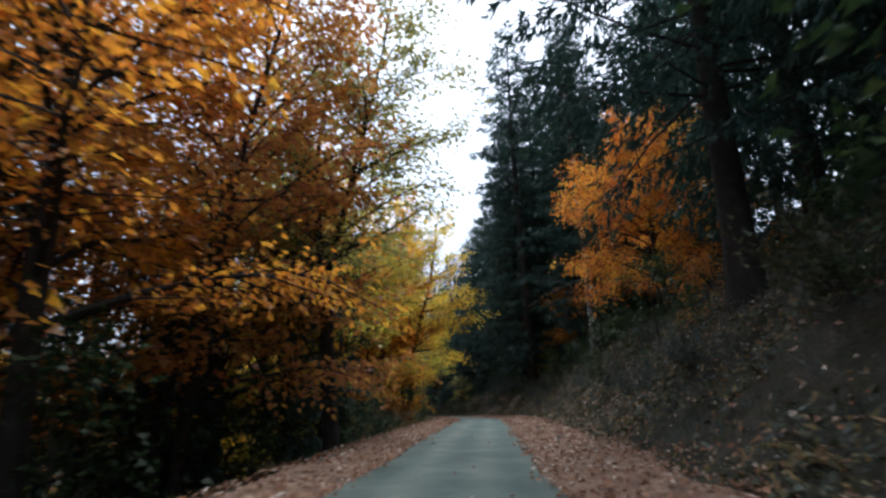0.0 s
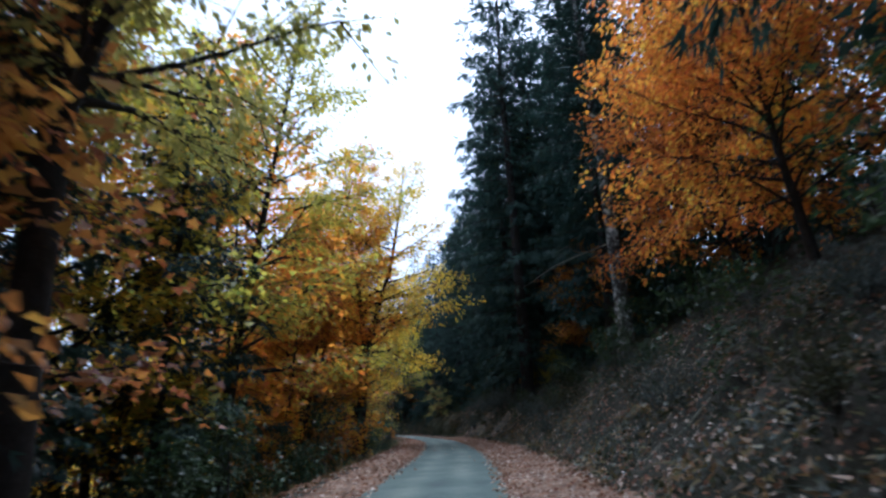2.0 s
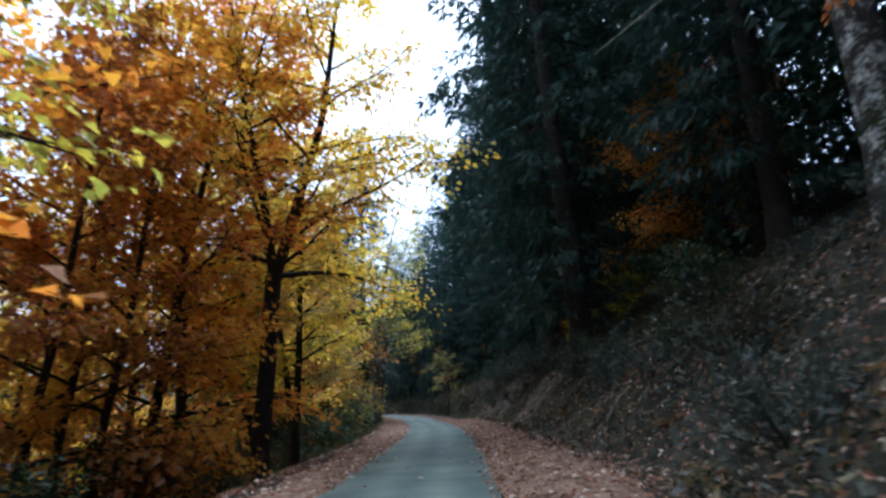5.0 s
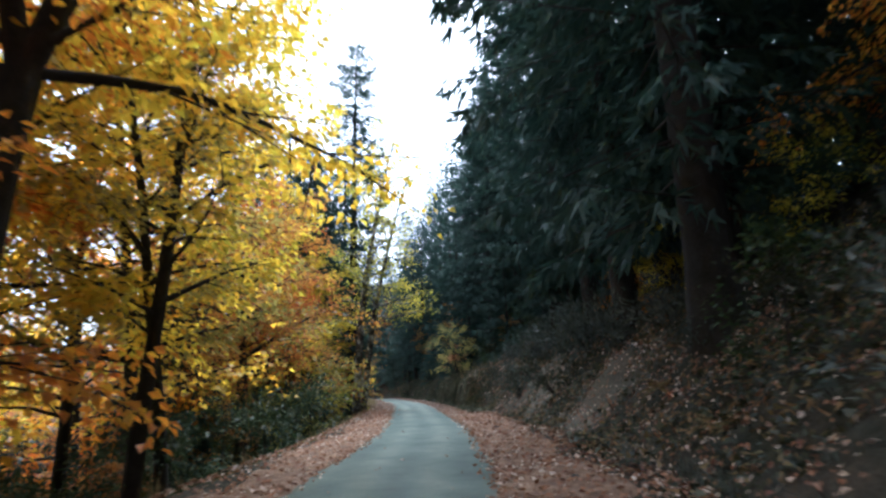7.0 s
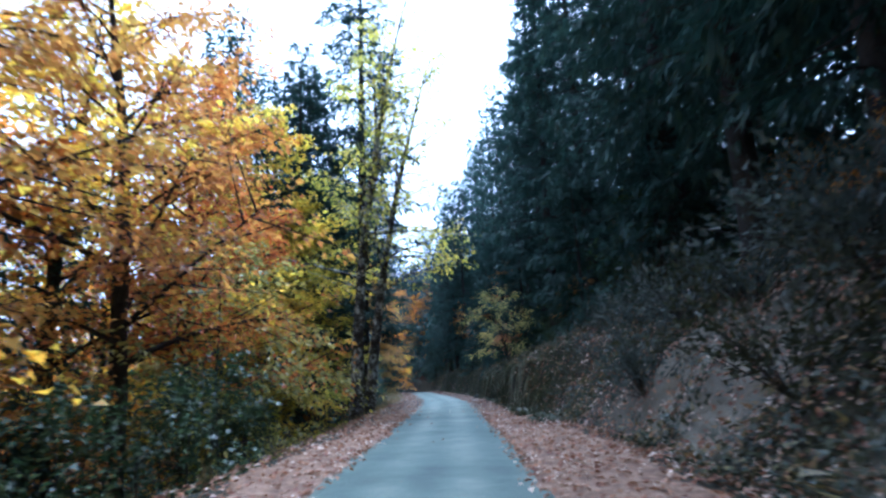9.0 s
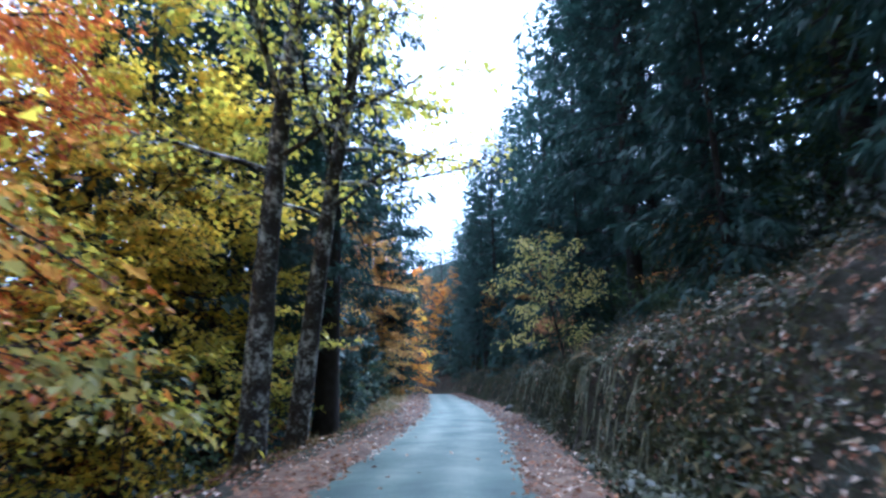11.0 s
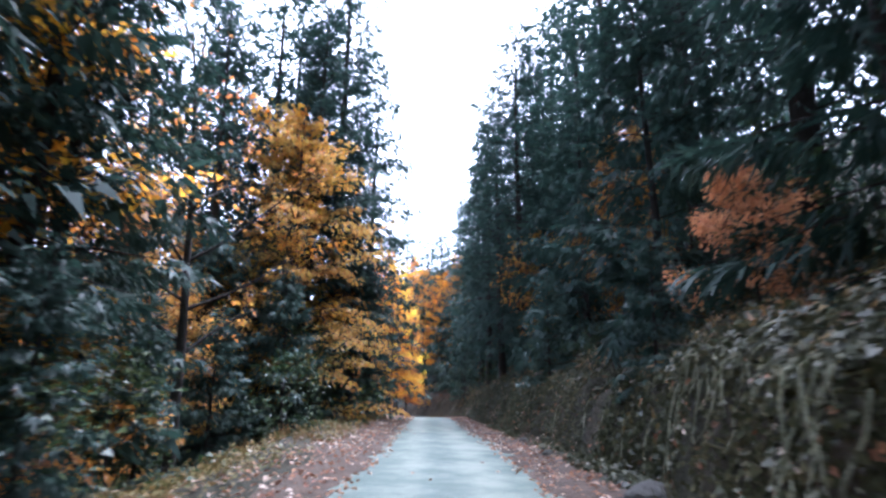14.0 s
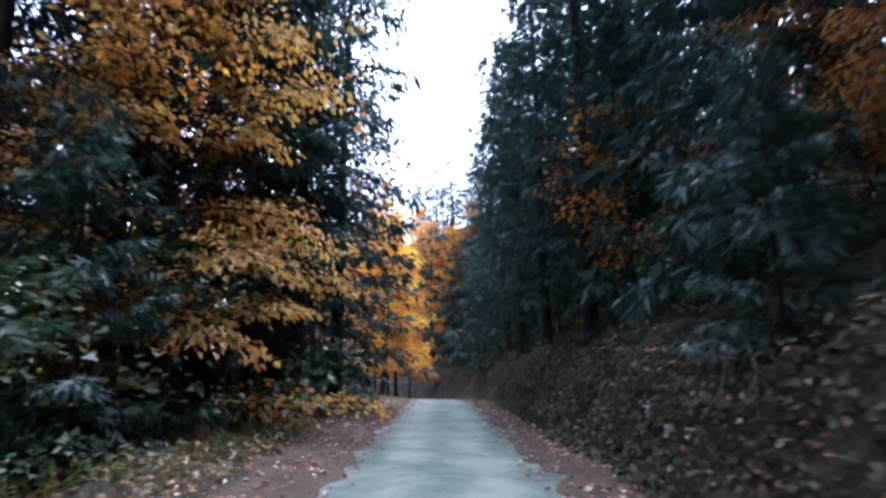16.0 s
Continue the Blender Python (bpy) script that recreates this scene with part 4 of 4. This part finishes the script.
litter("fallen_leaves", [(12500, 1.25, 3.3, -2, 72), (3600, 1.45, 2.8, 72, 118), (9000, -2.9, -1.25, -2, 72), (2600, -2.8, -1.5, 72, 118), (140, -1.2, 1.2, 0, 112), (1500, 1.1, 1.4, 0, 118), (1500, -1.4, -1.1, 0, 118)], 0.10, LITTER_LEAF, "dry brown and orange leaves fallen along the road", 0.05)
litter("fallen_leaves_on_bank", [(4500, 3.2, 6.8, 50, 72), (2600, 2.9, 6.5, 66, 84), (1200, 2.8, 8.0, -2, 15), (27000, 2.8, 8.0, 13, 84), (2200, 2.8, 7.0, 84, 118), (6000, -8, -3, -2, 118)], 0.09, LITTER_LEAF, "dry brown leaves fallen on the slopes", 0.03)


def blades(name, places, normals, rng, tall, wide, per, mat, label, spread=0.9):
    """Tufts of thin blades, all in one."""
    n = len(places)
    base = np.repeat(places, per, 0) + rng.normal(0, 0.05, (n * per, 3)) * [1, 1, 0]
    way = unit(np.repeat(normals, per, 0) * 0.5 + [0, 0, 0.7] + rng.normal(0, spread * 0.5, (n * per, 3)))
    L = np.repeat(tall * rng.uniform(0.5, 1.3, n), per) * rng.uniform(0.6, 1.1, n * per)
    v, f = leaf_quads(base, way, unit(rng.normal(0, 1, (n * per, 3))), L, np.full(n * per, wide))
    return tagged(new(name, mesh_of(name, v, f, [mat])), label, "grass", kind="stuff")


rng = np.random.default_rng(71)
P, Nn = scatter(rng, 1200, 2.9, 7.5, 0, 70)
blades("grass", P, Nn, rng, 0.34, 0.014, 12, GREY_GREEN, "tufts of pale dry grass on the bank")
P, Nn = scatter(rng, 700, -5.5, -2.6, 0, 112)
blades("roadside_grass", P, Nn, rng, 0.35, 0.014, 12, BRACKEN, "brown and green grass tufts below the verge")
P, Nn = scatter(rng, 900, 2.2, 5.5, 68, 112)
blades("hanging_grass", P, Nn - [0, 0, 1.2], rng, 0.4, 0.016, 12, MOSS, "green grass and moss hanging on the steep bank")


def ground_cover(name, n, u0, u1, y0, y1, size, mat, label, lift=0.22, patch=0.12, wide=0.6):
    """Low leaves close to the ground, in patches."""
    rng = np.random.default_rng(n)
    P, Nn = scatter(rng, n, u0, u1, y0, y1)
    keep = waves(P[:, 0], P[:, 1], 0.9, n % 5) + rng.normal(0, 0.25, n) > patch
    P, Nn = P[keep], Nn[keep]
    m = len(P)
    nrm = unit(Nn + rng.normal(0, 0.5, (m, 3)))
    ahead = unit(np.cross(nrm, rng.normal(0, 1, (m, 3))))
    L = size * rng.uniform(0.6, 1.4, m)
    v, f = leaf_tris(P + nrm * (lift * rng.uniform(0.1, 1, m) ** 1.5)[:, None], ahead, nrm, L, L * wide)
    return tagged(new(name, mesh_of(name, v, f, [mat])), label, "ground cover", kind="stuff")


ground_cover("ivy", 62000, 2.8, 8.5, -2, 125, 0.13, MOSS, "dark green ivy and low plants on the bank", 0.3, -0.15)
ground_cover("low_scrub", 30003, 2.9, 9.0, 64, 125, 0.11, LEAF_GREEN, "dark green low scrub on the steep bank", 0.35, 0.45, 0.4)
ground_cover("withered_bracken", 46001, 2.9, 9.0, -2, 125, 0.2, BRACKEN, "withered brown bracken and stalks on the bank", 0.4, 0.0, 0.22)
ground_cover("heather", 26002, 3.1, 9.0, -2, 66, 0.16, GREY_GREEN, "grey-green heather and low scrub on the bank", 0.36, 0.05, 0.22)
ground_cover("moss", 34000, 2.2, 3.4, 66, 118, 0.12, MOSS, "green moss and small ferns hanging on the earth bank")
ground_cover("hanging_moss", 38004, 2.3, 3.2, 67, 90, 0.085, MOSS, "thick green moss on the steep earth face", 0.1, -0.3)
ground_cover("creeping_plants", 30005, 3.0, 6.8, 51, 73, 0.10, MOSS, "small green plants and ivy on the bank above the road", 0.16, 0.35)
ground_cover("wall_plants", 70006, 2.3, 4.0, 68, 116, 0.095, MOSS, "small mossy plants and grass covering the steep earth bank", 0.14, -0.7)
ground_cover("verge_weeds", 15007, -4.8, -2.5, 78, 114, 0.13, BRACKEN, "withered brown weeds and bracken along the verge", 0.3, 0.0, 0.35)
ground_cover("brambles", 30000, -12, -3.0, -2, 125, 0.17, LEAF_GREEN, "dark green brambles on the slope below")


def broom_mesh(seed, r, tall, n):
    """A dense shrub of thin upright twigs set with tiny leaves."""
    rng = np.random.default_rng(seed)
    tubes = Tubes()
    B, A, U = [], [], []
    for _ in range(26):
        a = rng.uniform(0, 6.28)
        st = curve_points(rng, (0.1 * math.cos(a), 0.1 * math.sin(a), -0.1), (math.cos(a) * rng.uniform(0.2, 1.1), math.sin(a) * rng.uniform(0.2, 1.1), 1), tall * rng.uniform(0.7, 1.1), 4, -0.3, 0.12)
        tubes.add(st[::2], 0.012 * np.array([1, 0.7, 0.3]), 3)
        m = n // 26
        k = rng.uniform(0.2, 0.999, m) * 4
        i = k.astype(int)
        B.append(st[i] * (1 - (k - i))[:, None] + st[i + 1] * (k - i)[:, None] + rng.normal(0, r * 0.13, (m, 3)))
        A.append(unit((st[i + 1] - st[i]) + rng.normal(0, 0.25, (m, 3))))
        U.append(unit(rng.normal(0, 1, (m, 3))))
    B, A, U = np.concatenate(B), np.concatenate(A), np.concatenate(U)
    L = rng.uniform(0.1, 0.24, len(B))
    v, f = leaf_tris(B, A, U, L, L * 0.24)
    return tubes.mesh("stem", BARK), mesh_of("foliage", v, f, [GREY_GREEN])


def frond_mesh(seed, long=0.8):
    """One arching bracken frond with its leaflets."""
    rng = np.random.default_rng(seed)
    B, A, U, L = [], [], [], []
    fr = curve_points(rng, (0, 0, 0), (1, 0, 1.1), long, 7, -2.0, 0.05)
    for j in range(1, 8):
        d = unit(fr[j] - fr[j - 1])
        side = unit(np.cross(d, [0, 0, 1.0]))
        for q in (0.0, 0.5):
            for sgn in (1, -1):
                B.append(fr[j - 1] * (1 - q) + fr[j] * q)
                A.append(unit(side * sgn + d * 0.4 - [0, 0, 0.2]))
                U.append(unit(np.cross(side, d)))
                L.append(0.24 * long * (1 - (j + q) / 9))
    B, A, U, L = np.array(B), np.array(A), np.array(U), np.array(L)
    v, f = leaf_quads(B, A, U, L, L * 0.3 + 0.012)
    v2, f2 = leaf_quads(fr[:-1], unit(np.diff(fr, axis=0)), np.tile([[0, 0, 1.0]], (7, 1)), np.full(7, long / 6), np.full(7, 0.012))
    return mesh_of("frond", np.concatenate([v, v2]), np.concatenate([f, f2 + len(v)]), [BRACKEN])


BROOM = [broom_mesh(51, 0.7, 1.5, 1100), broom_mesh(52, 0.8, 1.9, 1300)]


def plant(name, meshes, names, u, y, label, category, group, turn, scale, leaf=None):
    x = plan_x(y, u)
    ob = new(name)
    ob.matrix_basis = pose(x * K, y * K, ground_at(x * K, y * K) - 0.05, 0, 0, turn) @ Matrix.Diagonal((scale, scale, scale, 1))
    for nm, me in zip(names, meshes):
        c = child(nm, me, ob)
        if leaf and nm != names[0]:
            c.material_slots[0].link = "OBJECT"
            c.material_slots[0].material = leaf
    return tagged(ob, label, category, group)


rng = np.random.default_rng(81)
for k in range(74):
    y = -2 + 128 * (k + rng.uniform(0, 1)) / 74
    u = rng.uniform(3.9, 7.0) if k % 2 else rng.uniform(6.5, 11)
    plant("shrub", BROOM[k % 2], ("stem", "foliage"), u, y, "grey-green twiggy broom shrub growing on the bank", "shrub", "shrubs on the bank", rng.uniform(0, 360), rng.uniform(0.55, 1.15), [GREY_GREEN, GREY_GREEN, MOSS][k % 3] if y < 66 else [MOSS, LEAF_GREEN, GREY_GREEN][k % 3])
for y, u, s in [(57.5, 5.9, 1.25), (59.2, 5.5, 1.3), (60.6, 6.1, 1.4), (62.4, 5.6, 1.2), (64.2, 5.2, 1.15), (54.8, 6.2, 1.2), (66.4, 5.0, 1.0), (68.6, 5.2, 0.9)]:
    plant("shrub", BROOM[int(y) % 2], ("stem", "foliage"), u, y, "dense grey-green broom shrub at the top of the bank", "shrub", "shrubs on the bank", 71 * y, s)
for k in range(84):
    y = -4 + 132 * (k + rng.uniform(0, 1)) / 84
    u = rng.uniform(5.5, 13) if k % 2 else rng.uniform(4.4, 7.5)
    if u < 8 and 50 < y < 70:
        continue
    leaf = LEAF_RUST if k % 5 == 2 and not 30 < y < 88 else LEAF_GREEN
    plant("undergrowth_bush", SHRUB, ("stem", "foliage"), u, y, "dark green leafy bush under the firs" if leaf is LEAF_GREEN else "small bush with rusty autumn leaves under the firs", "bush", "bushes under the firs", rng.uniform(0, 360), rng.uniform(0.9, 1.9) * (1 if k % 2 else 0.55), leaf)
for k in range(80):
    y = -2 + 130 * (k + rng.uniform(0, 1)) / 80
    u = -rng.uniform(4.4, 12)
    leaf = LEAF_RUST if k % 6 == 4 and 20 < y < 80 else LEAF_GREEN
    plant("undergrowth_bush", SHRUB, ("stem", "foliage"), u, y, "dark green leafy bush on the slope below the road" if leaf is LEAF_GREEN else "small bush with rusty autumn leaves below the road", "bush", "bushes below the road", rng.uniform(0, 360), rng.uniform(0.7, 1.7), leaf)
for k in range(34):
    y = 40 + 40 * (k + rng.uniform(0, 1)) / 34
    leaf = LEAF_RUST if k % 3 == 1 else LEAF_GREEN
    plant("undergrowth_bush", SHRUB, ("stem", "foliage"), -rng.uniform(5.5, 14), y, "dark green leafy bush on the slope below the road" if leaf is LEAF_GREEN else "small bush with rusty autumn leaves below the road", "bush", "bushes below the road", rng.uniform(0, 360), rng.uniform(1.0, 1.6), leaf)
for y0, y1, count in ((22, 40, 16), (52, 68, 14)):
    for k in range(count):
        y = y0 + (y1 - y0) * (k + rng.uniform(0, 1)) / count
        plant("undergrowth_bush", SHRUB, ("stem", "foliage"), -rng.uniform(4.0, 8.0), y, "dark green leafy bush on the slope below the road", "bush", "bushes below the road", rng.uniform(0, 360), rng.uniform(0.8, 1.3), LEAF_GREEN)
FRONDS = [frond_mesh(61), frond_mesh(62, 0.95), frond_mesh(63, 0.7)]
for k in range(90):
    y = 1 + 116 * (k + rng.uniform(0, 1)) / 90
    u = -rng.uniform(2.9, 4.8) if k % 3 else rng.uniform(2.9, 5.5)
    x = plan_x(y, u)
    ob = new("fern")
    ob.matrix_basis = pose(x * K, y * K, ground_at(x * K, y * K) - 0.03, 0, 0, rng.uniform(0, 360)) @ Matrix.Scale(rng.uniform(0.55, 1.05), 4)
    for j in range(9):
        child("frond", FRONDS[j % 3], ob).matrix_basis = pose(0, 0, 0, rng.normal(0, 8), rng.normal(0, 10), j * 137.5)
    tagged(ob, "browning bracken fern at the roadside", "fern", "roadside ferns")


def root(rng, u, y, long):
    """A bare root hanging down the face of the bank."""
    pts = []
    uu, yy = u, y
    for k in range(8):
        x = plan_x(yy, uu)
        pts.append((x * K - 0.13 - 0.03 * math.sin(k), yy * K, ground_at(x * K, yy * K) + 0.02))
        uu -= long / 8
        yy += rng.normal(0.0, 0.05)
    t = Tubes()
    thick = rng.uniform(0.009, 0.026)
    t.add(pts, thick * np.linspace(1, 0.4, 8), 6, 0.1, rng)
    for k in (2, 4):
        fork = [np.array(pts[k]) + [-0.02 * j, 0.09 * j * (1 if k == 2 else -1), -0.13 * j] for j in range(4)]
        t.add(fork, thick * 0.6 * np.linspace(1, 0.4, 4), 5, 0.1, rng)
    return tagged(new("root", t.mesh("root", ROOT_MOSSY)), "thin mossy tree root hanging down the earth bank", "root", "roots on the bank")


for k in range(120):
    root(rng, rng.uniform(2.8, 3.15), 69.0 + 17 * (k + rng.uniform(0, 1)) / 120, rng.uniform(0.35, 0.6))
for k in range(12):
    root(rng, rng.uniform(2.9, 3.2), 86 + 16 * (k + rng.uniform(0, 1)) / 12, rng.uniform(0.3, 0.45))


def stone(rng, x, y, size, label):
    bm = bmesh.new()
    bmesh.ops.create_icosphere(bm, subdivisions=3, radius=1)
    for v in bm.verts:
        p = v.co
        k = 1 + 0.22 * noise.noise(p * 1.3 + Vector((x, y, 0))) + 0.08 * noise.noise(p * 4 + Vector((y, x, 0)))
        v.co = Vector((p.x * size * 1.25 * k, p.y * size * 0.9 * k, max(p.z, -0.5) * size * 0.7 * k))
    me = bpy.data.meshes.new("stone")
    bm.to_mesh(me)
    bm.free()
    me.materials.append(STONE)
    ob = new("stone", me)
    ob.matrix_basis = pose(x * K, y * K, ground_at(x * K, y * K) + 0.25 * size, 0, 0, rng.uniform(0, 360))
    return tagged(ob, label, "stone", "stones by the road")


stone(rng, -7.3, 85.5, 0.3, "dark stone lying at the edge of the road")
for k in range(26):
    y = rng.uniform(5, 112)
    stone(rng, plan_x(y, rng.uniform(2.0, 3.6)), y, rng.uniform(0.05, 0.13), "small grey stone at the foot of the bank")


def dead_branch(rng, u, y, long):
    x = plan_x(y, u) * K
    a = rng.uniform(0, 3.1)
    pts = []
    for k in range(7):
        px, py = x + math.cos(a) * long * k / 6 + rng.normal(0, 0.04), y * K + math.sin(a) * long * k / 6
        pts.append((px, py, ground_at(px, py) + 0.07))
    t = Tubes()
    t.add(pts, 0.022 * np.linspace(1, 0.3, 7), 5)
    for k in (2, 3, 4):
        t.add(curve_points(rng, pts[k], (math.cos(a + (-1) ** k), math.sin(a + (-1) ** k), 0.4), long * 0.3, 3, -0.3, 0.1), 0.010 * np.linspace(1, 0.3, 4), 4)
    return tagged(new("fallen_branch", t.mesh("fallen_branch", ROOT)), "bare dead branch fallen on the bank", "branch", "fallen branches")


for k in range(22):
    dead_branch(rng, rng.uniform(3.4, 6.5) if k % 3 else -rng.uniform(3.2, 6), rng.uniform(8, 108), rng.uniform(0.7, 2.2))


# woods on the far side of the valley
rng = np.random.default_rng(91)
n = 9000
far_y = rng.uniform(-120, 330, n)
far_u = -rng.uniform(62, 150, n)
far_z = height(road_x(far_y) + far_u, far_y)
P = np.stack([road_x(far_y) + far_u, far_y, far_z + rng.uniform(0.5, 9, n)], -1)
v, f = leaf_quads(P, unit(rng.normal(0, 1, (n, 3)) + [0, 0, 0.6]), unit(rng.normal(0, 1, (n, 3))), rng.uniform(1.2, 2.8, n), rng.uniform(0.9, 1.8, n))
tagged(new("far_woods", mesh_of("far_woods", v, f, [LEAF_RUST])), "distant brown autumn woods across the valley", "woods", kind="stuff")
